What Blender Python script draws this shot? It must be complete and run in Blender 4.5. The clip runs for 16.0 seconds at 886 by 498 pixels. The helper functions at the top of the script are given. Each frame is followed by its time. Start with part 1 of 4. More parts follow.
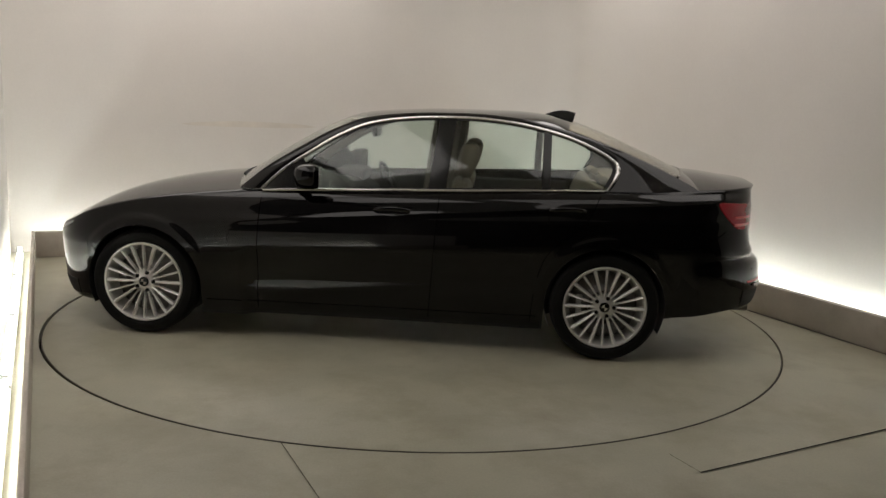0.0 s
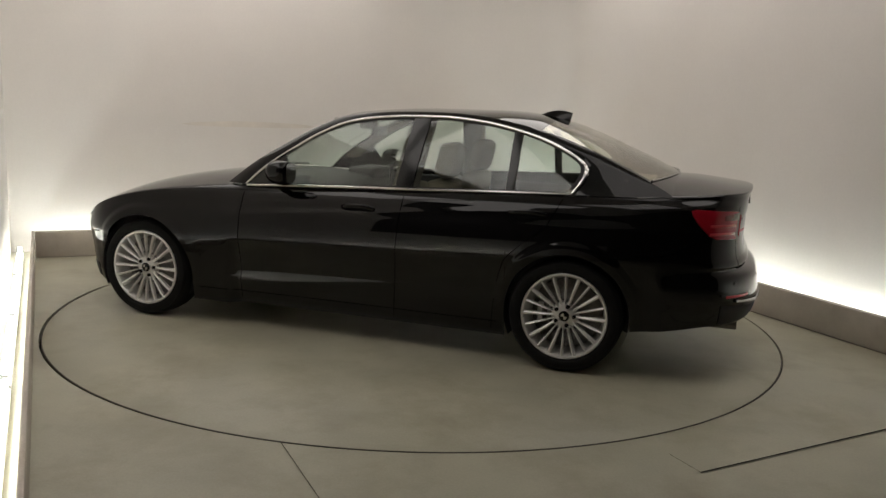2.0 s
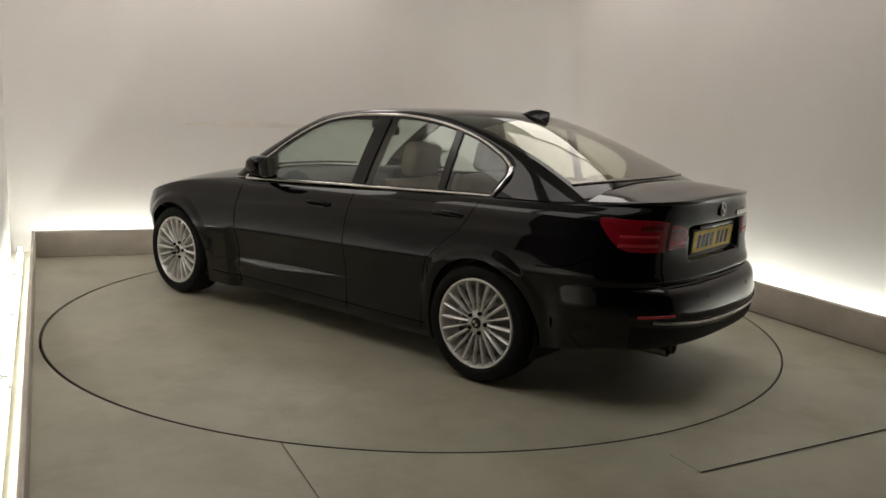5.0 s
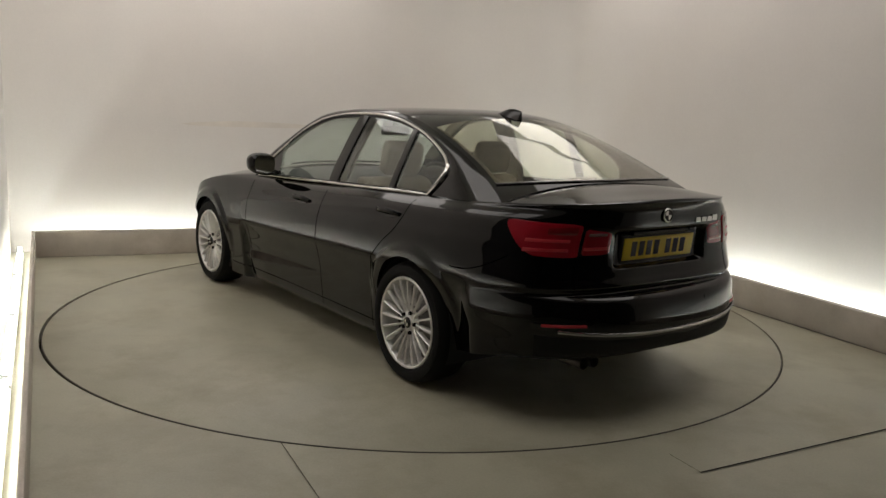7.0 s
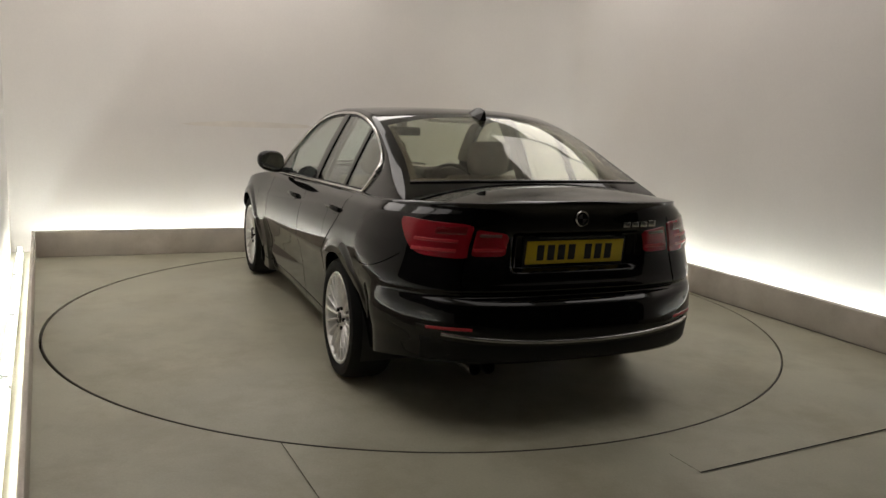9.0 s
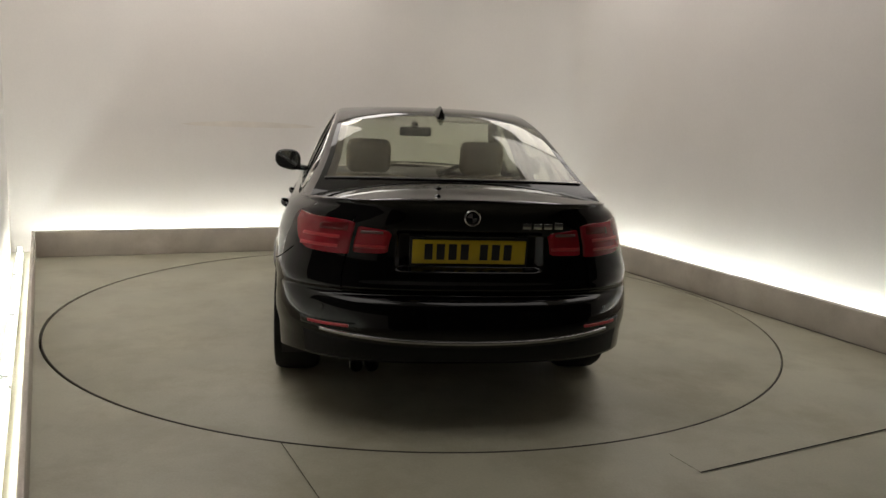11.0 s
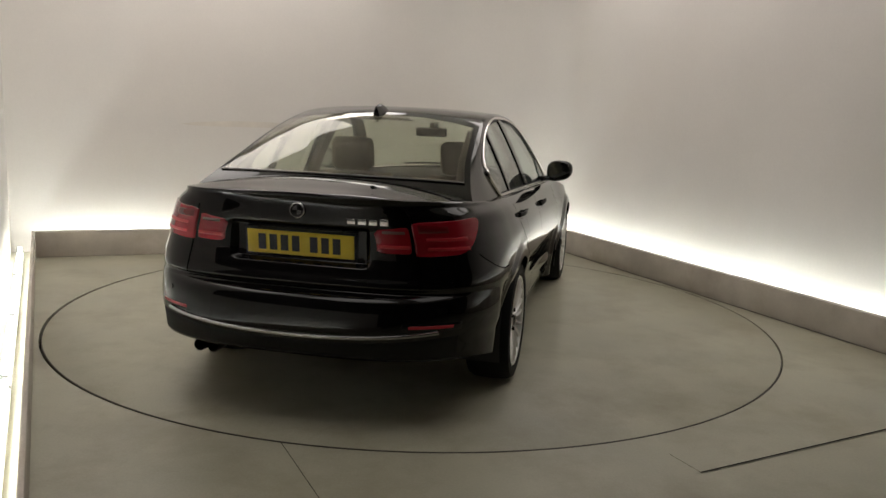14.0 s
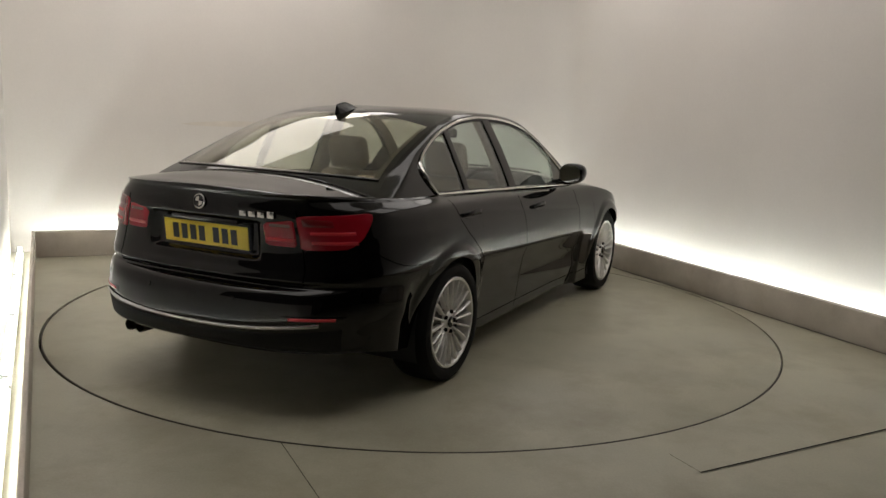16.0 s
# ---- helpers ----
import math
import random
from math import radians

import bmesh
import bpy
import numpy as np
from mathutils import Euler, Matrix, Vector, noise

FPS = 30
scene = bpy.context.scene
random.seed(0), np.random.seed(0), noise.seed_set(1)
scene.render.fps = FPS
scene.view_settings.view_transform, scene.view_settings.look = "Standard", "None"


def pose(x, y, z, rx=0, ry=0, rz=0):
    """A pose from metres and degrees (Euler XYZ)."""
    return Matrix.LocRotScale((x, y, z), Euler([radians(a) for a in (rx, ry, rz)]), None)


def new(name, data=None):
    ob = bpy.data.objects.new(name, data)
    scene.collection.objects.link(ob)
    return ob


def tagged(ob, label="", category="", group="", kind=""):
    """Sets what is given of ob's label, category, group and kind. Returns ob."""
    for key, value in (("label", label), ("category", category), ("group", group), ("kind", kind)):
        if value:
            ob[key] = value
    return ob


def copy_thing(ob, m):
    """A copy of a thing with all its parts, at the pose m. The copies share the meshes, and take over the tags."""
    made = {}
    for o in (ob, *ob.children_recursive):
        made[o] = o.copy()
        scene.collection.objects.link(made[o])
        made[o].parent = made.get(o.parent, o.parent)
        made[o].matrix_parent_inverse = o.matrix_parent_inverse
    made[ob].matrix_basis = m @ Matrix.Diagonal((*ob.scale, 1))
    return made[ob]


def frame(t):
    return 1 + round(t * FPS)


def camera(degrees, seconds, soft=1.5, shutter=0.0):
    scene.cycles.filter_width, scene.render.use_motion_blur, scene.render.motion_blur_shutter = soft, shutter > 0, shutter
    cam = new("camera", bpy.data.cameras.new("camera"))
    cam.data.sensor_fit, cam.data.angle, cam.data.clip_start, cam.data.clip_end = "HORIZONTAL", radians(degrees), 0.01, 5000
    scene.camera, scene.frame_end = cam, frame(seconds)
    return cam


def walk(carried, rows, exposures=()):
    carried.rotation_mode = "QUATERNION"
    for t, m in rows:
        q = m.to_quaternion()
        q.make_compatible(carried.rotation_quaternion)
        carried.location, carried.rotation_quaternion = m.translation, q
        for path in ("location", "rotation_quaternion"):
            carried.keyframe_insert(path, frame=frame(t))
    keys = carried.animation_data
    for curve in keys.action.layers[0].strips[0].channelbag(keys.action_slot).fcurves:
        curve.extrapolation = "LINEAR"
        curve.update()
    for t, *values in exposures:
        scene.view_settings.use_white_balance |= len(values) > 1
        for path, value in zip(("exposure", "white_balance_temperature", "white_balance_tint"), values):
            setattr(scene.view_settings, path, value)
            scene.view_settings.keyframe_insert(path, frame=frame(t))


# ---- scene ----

# camera: stands still in a corner of the studio
CAM_POSE = Matrix(((0.99899, -0.03538, -0.02777, 0.0), (-0.02121, 0.17394, -0.98453, -5.8408), (0.03966, 0.98412, 0.17301, 1.4910), (0, 0, 0, 1)))
cam = camera(55.57, 16.0, soft=1.5)
walk(cam, [(0.0, CAM_POSE), (16.0, CAM_POSE)], exposures=[(0.0, 0.0), (16.0, 0.0)])

# the studio lies turned by 24 degrees; the turntable's centre is the origin
ROOM = pose(0, 0, 0, 0, 0, 24)


def rw(u, v, z):
    return ROOM @ Vector((u, v, z))


# ---- light ----
world = bpy.data.worlds.new("world")
world.use_nodes = True
world.node_tree.nodes["Background"].inputs[0].default_value = (0.02, 0.019, 0.018, 1)
scene.world = world


def area_lamp(name, u, v, z, sx, sy, watts, colour):
    data = bpy.data.lights.new(name, "AREA")
    data.shape, data.size, data.size_y, data.energy, data.color = "RECTANGLE", sx, sy, watts, colour
    ob = new(name, data)
    ob.matrix_world = ROOM @ pose(u, v, z)
    return ob


WARM = (1.0, 0.935, 0.89)
COOL = (0.93, 1.0, 0.97)
for u, v, watts in ((1.85, -0.2, 9), (1.9, -1.9, 9), (-1.95, -0.3, 11.5), (-1.9, -1.9, 9), (0.0, -2.4, 6)):
    area_lamp("ceiling_panel", u, v, 3.14, 1.4, 1.4, watts, WARM)
area_lamp("ceiling_spot", 2.15, 1.3, 3.10, 0.9, 1.5, 7.5, WARM)
area_lamp("ceiling_spot", -1.45, 1.95, 3.10, 2.2, 1.4, 16.5, WARM)
area_lamp("ceiling_spot", 0.1, 2.3, 3.10, 1.2, 0.5, 7, WARM)


# ---- materials ----
def mat(name, base, rough=0.5, metal=0.0, coat=0.0, emit=None, grain=0.0, grain_scale=200.0, stain=0.0, stain_scale=1.5, bump=0.0, rough_var=0.0, spec=0.5):
    m = bpy.data.materials.new(name)
    m.use_nodes = True
    nt = m.node_tree
    b = nt.nodes["Principled BSDF"]
    b.inputs["Base Color"].default_value = (*base, 1)
    b.inputs["Roughness"].default_value, b.inputs["Metallic"].default_value = rough, metal
    b.inputs["Coat Weight"].default_value, b.inputs["Coat Roughness"].default_value = coat, 0.02
    b.inputs["Specular IOR Level"].default_value = spec
    if emit:
        b.inputs["Emission Color"].default_value, b.inputs["Emission Strength"].default_value = (*emit[0], 1), emit[1]
    if grain or stain or bump or rough_var:
        co = nt.nodes.new("ShaderNodeTexCoord")

        def noise_at(scale, detail):
            n = nt.nodes.new("ShaderNodeTexNoise")
            n.inputs["Scale"].default_value, n.inputs["Detail"].default_value = scale, detail
            nt.links.new(co.outputs["Object"], n.inputs["Vector"])
            return n

        def mixed(colour, source, amount):
            r = nt.nodes.new("ShaderNodeMapRange")
            r.inputs["To Min"].default_value, r.inputs["To Max"].default_value = 1 - amount, 1 + amount
            r.inputs["From Min"].default_value, r.inputs["From Max"].default_value = 0.3, 0.7
            nt.links.new(source.outputs["Fac"], r.inputs["Value"])
            v = nt.nodes.new("ShaderNodeVectorMath")
            v.operation = "SCALE"
            nt.links.new(colour, v.inputs[0])
            nt.links.new(r.outputs[0], v.inputs["Scale"])
            return v.outputs[0]

        rgb = nt.nodes.new("ShaderNodeRGB")
        rgb.outputs[0].default_value = (*base, 1)
        out = rgb.outputs[0]
        fine, broad = noise_at(grain_scale, 3), noise_at(stain_scale, 5)
        out = mixed(mixed(out, fine, grain), broad, stain)
        nt.links.new(out, b.inputs["Base Color"])
        if rough_var:
            r = nt.nodes.new("ShaderNodeMapRange")
            r.inputs["To Min"].default_value, r.inputs["To Max"].default_value = rough - rough_var, rough + rough_var
            nt.links.new(broad.outputs["Fac"], r.inputs["Value"])
            nt.links.new(r.outputs[0], b.inputs["Roughness"])
        if bump:
            k = nt.nodes.new("ShaderNodeBump")
            k.inputs["Strength"].default_value, k.inputs["Distance"].default_value = bump, 0.002
            nt.links.new(fine.outputs["Fac"], k.inputs["Height"])
            nt.links.new(k.outputs[0], b.inputs["Normal"])
    return m


def glass(name, tint, ior=1.5):
    m = bpy.data.materials.new(name)
    m.use_nodes = True
    b = m.node_tree.nodes["Principled BSDF"]
    b.inputs["Base Color"].default_value = (*tint, 1)
    b.inputs["Roughness"].default_value, b.inputs["IOR"].default_value, b.inputs["Transmission Weight"].default_value = 0.0, ior, 1.0
    return m


WALL = mat("wall_paint", (0.74, 0.70, 0.66), 0.7, grain=0.015, grain_scale=60, stain=0.04, stain_scale=0.8, bump=0.05)
KERB = mat("kerb_paint", (0.57, 0.515, 0.448), 0.55, grain=0.03, grain_scale=90, stain=0.14, stain_scale=3.5, bump=0.08)
FLOOR = mat("painted_floor", (0.414, 0.398, 0.303), 0.42, grain=0.05, grain_scale=90, stain=0.12, stain_scale=1.6, bump=0.06, rough_var=0.10)


def dirty(m, dirt, scale, low, high, amount):
    """Patches of trodden-in dirt over a paint's own colour."""
    nt = m.node_tree
    b = nt.nodes["Principled BSDF"]
    clean = b.inputs["Base Color"].links[0].from_socket
    co = nt.nodes.new("ShaderNodeTexCoord")
    n = nt.nodes.new("ShaderNodeTexNoise")
    n.inputs["Scale"].default_value, n.inputs["Detail"].default_value, n.inputs["Roughness"].default_value = scale, 8, 0.65
    n.inputs["Distortion"].default_value = 0.15
    nt.links.new(co.outputs["Object"], n.inputs["Vector"])
    r = nt.nodes.new("ShaderNodeMapRange")
    r.inputs["From Min"].default_value, r.inputs["From Max"].default_value, r.inputs["To Max"].default_value = low, high, amount
    nt.links.new(n.outputs["Fac"], r.inputs["Value"])
    mix = nt.nodes.new("ShaderNodeMix")
    mix.data_type = "RGBA"
    mix.inputs[7].default_value = (*dirt, 1)
    nt.links.new(r.outputs[0], mix.inputs[0])
    nt.links.new(clean, mix.inputs[6])
    nt.links.new(mix.outputs[2], b.inputs["Base Color"])


dirty(FLOOR, (0.27, 0.235, 0.155), 1.9, 0.46, 0.74, 0.7)
HALL = mat("dark_hall_paint", (0.10, 0.097, 0.094), 0.8, stain=0.1, stain_scale=0.8)
dirty(KERB, (0.36, 0.29, 0.20), 2.6, 0.50, 0.75, 0.5)
# near-black colour stands in for the shade in the turntable's gap
KERB_EDGE = mat("worn_shaded_edge", (0.06, 0.052, 0.04), 0.5, stain=0.15, stain_scale=5, grain=0.05)
SCUFF = mat("scuffed_paint", (0.70, 0.645, 0.58), 0.75, stain=0.1, stain_scale=4)
CEILING = mat("ceiling_paint", (0.75, 0.72, 0.68), 0.8, stain=0.03, stain_scale=1.0)
DARK = mat("dark_gap", (0.012, 0.011, 0.010), 0.9, spec=0.1)
SEAM = mat("shut_gap", (0.001, 0.001, 0.001), 0.9, spec=0.0)
TUBE = mat("glowing_tube", (0.9, 0.95, 0.9), 0.3, emit=((0.91, 1.0, 1.0), 29.0))
WHITE_METAL = mat("white_enamel", (0.8, 0.8, 0.78), 0.35, stain=0.03, stain_scale=6)
PAINT = mat("black_car_paint", (0.0022, 0.002, 0.0021), 0.5, coat=1.0, grain=0.2, grain_scale=900, spec=0.0)
PAINT.node_tree.nodes["Principled BSDF"].inputs["Coat IOR"].default_value = 1.44
PAINT.node_tree.nodes["Principled BSDF"].inputs["Coat Roughness"].default_value = 0.035
GLOSS_BLACK = mat("gloss_black_plastic", (0.006, 0.006, 0.006), 0.15, rough_var=0.03, stain=0.1)
BLACK = mat("black_plastic", (0.012, 0.012, 0.012), 0.55, grain=0.2, grain_scale=500, bump=0.2)
APRON = mat("matt_apron_plastic", (0.008, 0.008, 0.008), 0.6, grain=0.2, grain_scale=400, bump=0.2, spec=0.25)
RUBBER = mat("tyre_rubber", (0.007, 0.007, 0.0065), 0.75, grain=0.2, grain_scale=300, stain=0.2, stain_scale=8, bump=0.2, spec=0.2)
ALLOY = mat("silver_alloy", (0.80, 0.79, 0.77), 0.36, metal=0.5, grain=0.05, grain_scale=200, stain=0.08, stain_scale=12)
MIRROR = mat("mirror_silver", (0.85, 0.86, 0.86), 0.03, metal=1.0, stain=0.02)
EXHAUST = mat("dark_steel", (0.12, 0.11, 0.10), 0.3, metal=1.0, stain=0.2, stain_scale=10)
STRIP = mat("dull_chrome", (0.42, 0.41, 0.40), 0.25, metal=1.0, stain=0.1, stain_scale=8)
DISC = mat("brake_steel", (0.25, 0.24, 0.23), 0.4, metal=0.9, grain=0.2, grain_scale=80)
CHROME = mat("satin_chrome", (0.78, 0.77, 0.75), 0.16, metal=1.0, stain=0.05, stain_scale=8)
RED = mat("red_lens", (0.30, 0.005, 0.015), 0.2, coat=0.6, stain=0.12, stain_scale=9)
RED_BRIGHT = mat("bright_red_light_bar", (0.55, 0.020, 0.034), 0.3, coat=0.5, stain=0.1, stain_scale=12)
RED_DARK = mat("dark_red_lens", (0.16, 0.004, 0.008), 0.15, coat=0.6, stain=0.12, stain_scale=9)
SMOKED = mat("smoked_lens", (0.17, 0.06, 0.065), 0.15, coat=0.8, stain=0.1, stain_scale=14)
PLATE = mat("yellow_plate", (0.72, 0.52, 0.02), 0.4, grain=0.03, stain=0.06, stain_scale=9)
INK = mat("plate_ink", (0.01, 0.01, 0.01), 0.5, grain=0.1)
LEATHER = mat("beige_leather", (0.20, 0.167, 0.115), 0.55, grain=0.06, grain_scale=160, stain=0.08, stain_scale=6, bump=0.15)
TRIM_DARK = mat("dark_cabin_trim", (0.03, 0.028, 0.026), 0.6, grain=0.15, grain_scale=200, bump=0.15)
HEADLINER = mat("pale_headliner", (0.45, 0.42, 0.37), 0.9, grain=0.05, grain_scale=200)
LINING = mat("beige_cloth_lining", (0.13, 0.112, 0.084), 0.9, grain=0.06, grain_scale=200, stain=0.05, stain_scale=5)
LAMP_CLEAR = mat("clear_lamp_lens", (0.34, 0.35, 0.36), 0.1, coat=1.0, stain=0.2, stain_scale=14)
GLASS = glass("green_tinted_glass", (0.80, 0.87, 0.83))
REAR_GLASS = glass("rear_tinted_glass", (0.83, 0.81, 0.68))


# ---- mesh helpers ----
def finish(name, bm, material, parent=None, label="", smooth=True):
    bmesh.ops.recalc_face_normals(bm, faces=bm.faces[:])
    me = bpy.data.meshes.new(name)
    bm.to_mesh(me)
    bm.free()
    if smooth:
        me.shade_smooth()
        me.set_sharp_from_angle(angle=radians(38))
    me.materials.append(material)
    ob = new(name, me)
    ob.parent = parent
    if label:
        ob["label"] = label
    return ob


def part(name, bm, material, parent, label="", smooth=True):
    return finish(name, bm, material, parent, label, smooth)


def box(bm, lo, hi, m=None, bevel=0.0):
    r = bmesh.ops.create_cube(bm, size=1)
    c, s = [(a + b) / 2 for a, b in zip(lo, hi)], [b - a for a, b in zip(lo, hi)]
    t = Matrix.Translation(c) @ Matrix.Diagonal((*s, 1))
    bmesh.ops.transform(bm, matrix=(m @ t) if m else t, verts=r["verts"])
    if bevel:
        edges = list({e for v in r["verts"] for e in v.link_edges})
        bmesh.ops.bevel(bm, geom=edges, offset=bevel, segments=3, affect="EDGES", profile=0.5)
    return bm


def lathe(bm, profile, steps=64, axis="y", centre=(0, 0, 0)):
    """A turned form: profile of (radius, offset along the axis)."""
    rings = []
    for r, h in profile:
        ring = []
        for i in range(steps):
            a = 2 * math.pi * i / steps
            p = {"y": (r * math.cos(a), h, r * math.sin(a)), "z": (r * math.cos(a), r * math.sin(a), h), "x": (h, r * math.cos(a), r * math.sin(a))}[axis]
            ring.append(bm.verts.new(Vector(p) + Vector(centre)))
        rings.append(ring)
    for a, b in zip(rings, rings[1:]):
        for i in range(steps):
            j = (i + 1) % steps
            bm.faces.new((a[i], a[j], b[j], b[i]))
    return rings


def sheet(bm, rows):
    grid = [[bm.verts.new(p) for p in row] for row in rows]
    for a, b in zip(grid, grid[1:]):
        for i in range(len(a) - 1):
            bm.faces.new((a[i], a[i + 1], b[i + 1], b[i]))
    return grid


def tube(bm, points, radius, steps=8, flat=1.0):
    rings = []
    n = len(points)
    girth = radius if isinstance(radius, list) else [radius] * n
    for i, p in enumerate(points):
        p = Vector(p)
        d = (Vector(points[min(i + 1, n - 1)]) - Vector(points[max(i - 1, 0)])).normalized()
        side = d.cross(Vector((0, 0, 1)))
        side = side.normalized() if side.length > 1e-4 else Vector((1, 0, 0))
        up = side.cross(d)
        radius = girth[i]
        rings.append([bm.verts.new(p + side * (radius * flat * math.cos(a)) + up * (radius * math.sin(a))) for a in (2 * math.pi * k / steps for k in range(steps))])
    for a, b in zip(rings, rings[1:]):
        for i in range(steps):
            bm.faces.new((a[i], a[(i + 1) % steps], b[(i + 1) % steps], b[i]))
    bm.faces.new(rings[0]), bm.faces.new(rings[-1])


def curve(points, x):
    """Smooth monotone interpolation through (x, value) points."""
    xs, ys = [p[0] for p in points], [p[1] for p in points]
    if xs[0] > xs[-1]:
        xs, ys = xs[::-1], ys[::-1]
    if x <= xs[0]:
        return ys[0]
    if x >= xs[-1]:
        return ys[-1]
    i = max(k for k in range(len(xs)) if xs[k] <= x)
    i = min(i, len(xs) - 2)
    sl = [(ys[k + 1] - ys[k]) / (xs[k + 1] - xs[k]) for k in range(len(xs) - 1)]

    def tangent(k):
        if k == 0:
            return sl[0]
        if k == len(xs) - 1:
            return sl[-1]
        a, b = sl[k - 1], sl[k]
        return 0.0 if a * b <= 0 else 2 * a * b / (a + b)

    h = xs[i + 1] - xs[i]
    t = (x - xs[i]) / h
    return (2 * t**3 - 3 * t**2 + 1) * ys[i] + (t**3 - 2 * t**2 + t) * h * tangent(i) + (3 * t**2 - 2 * t**3) * ys[i + 1] + (t**3 - t**2) * h * tangent(i + 1)


# ---- the studio ----
R_TABLE = 2.432
KERB_H, KERB_T, GAP = 0.23, 0.05, 0.30
U0, U1, V0, V1L, V1R = -2.47, 2.48, -4.6, 2.72, 2.40
VF = -9.0
V0L = -1.5
U0W, U1W = U0 - 0.20, U1 + GAP
CEIL = 3.2
SCUFF_U, SCUFF_Z = (-1.19, 0.10), 1.185


def back(u):
    return V1L + (V1R - V1L) * (u - U0) / (U1 - U0)


def studio():
    # floor with a round hole for the turntable
    bm = bmesh.new()
    n = 192
    inner = [bm.verts.new((R_TABLE + 0.009) * Vector((math.cos(a), math.sin(a), 0)) + Vector((-0.004, 0.004, 0))) for a in (2 * math.pi * i / n for i in range(n))]
    low = [bm.verts.new(v.co - Vector((0, 0, 0.05))) for v in inner]
    outer = []
    for v in inner:
        d = (ROOM.inverted() @ v.co).normalized()
        k = min(t for t in ((U1W + 0.1) / d.x if d.x > 1e-6 else (U0W - 0.25) / d.x if d.x < -1e-6 else 99, (V1L + 0.6) / d.y if d.y > 1e-6 else (VF - 0.1) / d.y if d.y < -1e-6 else 99))
        outer.append(bm.verts.new(ROOM @ (d * k)))
    for i in range(n):
        j = (i + 1) % n
        bm.faces.new((inner[i], inner[j], outer[j], outer[i]))
        bm.faces.new((low[i], low[j], inner[j], inner[i]))
    corner = [bm.verts.new(rw(u, v, 0)) for u, v in ((U0W - 0.25, VF - 0.1), (U1W + 0.1, VF - 0.1), (U1W + 0.1, V1L + 0.6), (U0W - 0.25, V1L + 0.6))]
    for i in range(n):
        j = (i + 1) % n
        a, b = ROOM.inverted() @ outer[i].co, ROOM.inverted() @ outer[j].co
        if abs(a.x - b.x) > 1e-3 and abs(a.y - b.y) > 1e-3:
            c = min(corner, key=lambda q: (q.co - outer[i].co).length + (q.co - outer[j].co).length)
            bm.faces.new((outer[i], outer[j], c))
    tagged(finish("floor", bm, FLOOR, smooth=False), "grey-beige painted studio floor with fine joints", "floor", kind="structure")
    bm = bmesh.new()
    lathe(bm, [(0.001, -0.06), (R_TABLE + 0.1, -0.06)], 96, "z")
    tagged(finish("pit_floor", bm, DARK), "dark void under the turntable's rim", "floor", kind="structure")

    # joints between the floor boards
    def joint(name, a, b, w=0.005):
        bm = bmesh.new()
        a, b = Vector((*a, 0)), Vector((*b, 0))
        s = (b - a).cross(Vector((0, 0, 1))).normalized() * w / 2
        bm.faces.new([bm.verts.new(p + Vector((0, 0, 0.004))) for p in (a - s, b - s, b + s, a + s)])
        tagged(finish(name, bm, DARK, smooth=False), "thin dark joint in the painted floor", "floor joint", kind="structure")

    joint("floor_joint", (-0.572, -2.375), (0.28, -4.27), 0.003)
    joint("floor_joint", (1.13, -2.38), (1.21, -2.56), 0.003)
    joint("floor_joint", (1.21, -2.56), (3.1, -1.60), 0.009)
    for u, v, w in ((U1 - 0.008, -2.5, 0.010),):
        a, b = rw(u, v, 0), rw(u, back(u) - 0.02, 0)
        joint("floor_joint", (a.x, a.y), (b.x, b.y), w)
    a, b = rw(U0 + 0.02, back(U0) - 0.008, 0), rw(U1 - 0.02, back(U1) - 0.008, 0)
    joint("floor_joint", (a.x, a.y), (b.x, b.y), 0.004)

    # walls
    def wall(name, a, b, out, top=CEIL, t=0.12, paint=None):
        bm = bmesh.new()
        a, b, out = Vector((*a, 0)), Vector((*b, 0)), Vector((*out, 0)) * t
        lo = [bm.verts.new(ROOM @ p) for p in (a, b, b + out, a + out)]
        hi = [bm.verts.new(ROOM @ (p + Vector((0, 0, top)))) for p in (a, b, b + out, a + out)]
        for i in range(4):
            bm.faces.new((lo[i], lo[(i + 1) % 4], hi[(i + 1) % 4], hi[i]))
        bm.faces.new(lo), bm.faces.new(hi)
        return tagged(finish(name, bm, paint or WALL, smooth=False), "plain dark painted hall wall" if paint else "plain off-white painted studio wall", "wall", kind="structure")

    vl, vr = back(U0W) + GAP, back(U1W) + GAP
    # the far corner is coved
    rad = 0.38
    along = (Vector((U1W, vr)) - Vector((U0W, vl))).normalized()
    c = Vector((U1W, vr))
    p0, p3 = c - along * rad, c - Vector((0, rad))
    p1, p2 = c - along * rad * 0.45, c - Vector((0, rad * 0.45))
    cove = [p0 * (1 - t) ** 3 + p1 * 3 * t * (1 - t) ** 2 + p2 * 3 * t * t * (1 - t) + p3 * t**3 for t in (i / 16 for i in range(17))]
    bm = bmesh.new()
    inner = [[rw(q.x, q.y, z) for z in (0, 0.4, 1.2, 2.2, CEIL)] for q in cove]
    sheet(bm, inner)
    outer = [rw(c.x + 0.12, c.y + 0.12, z) for z in (0, 0.4, 1.2, 2.2, CEIL)]
    sheet(bm, [inner[-1], [p + ROOM.to_3x3() @ Vector((0.12, 0, 0)) for p in inner[-1]], outer, [p + ROOM.to_3x3() @ Vector((0, 0.12, 0)) for p in inner[0]], inner[0]])
    bmesh.ops.remove_doubles(bm, verts=bm.verts[:], dist=1e-5)
    tagged(finish("wall_corner", bm, WALL), "coved off-white corner of the studio wall", "wall", kind="structure")
    wall("wall_back", (U0W, vl), tuple(p0), (0, 1))
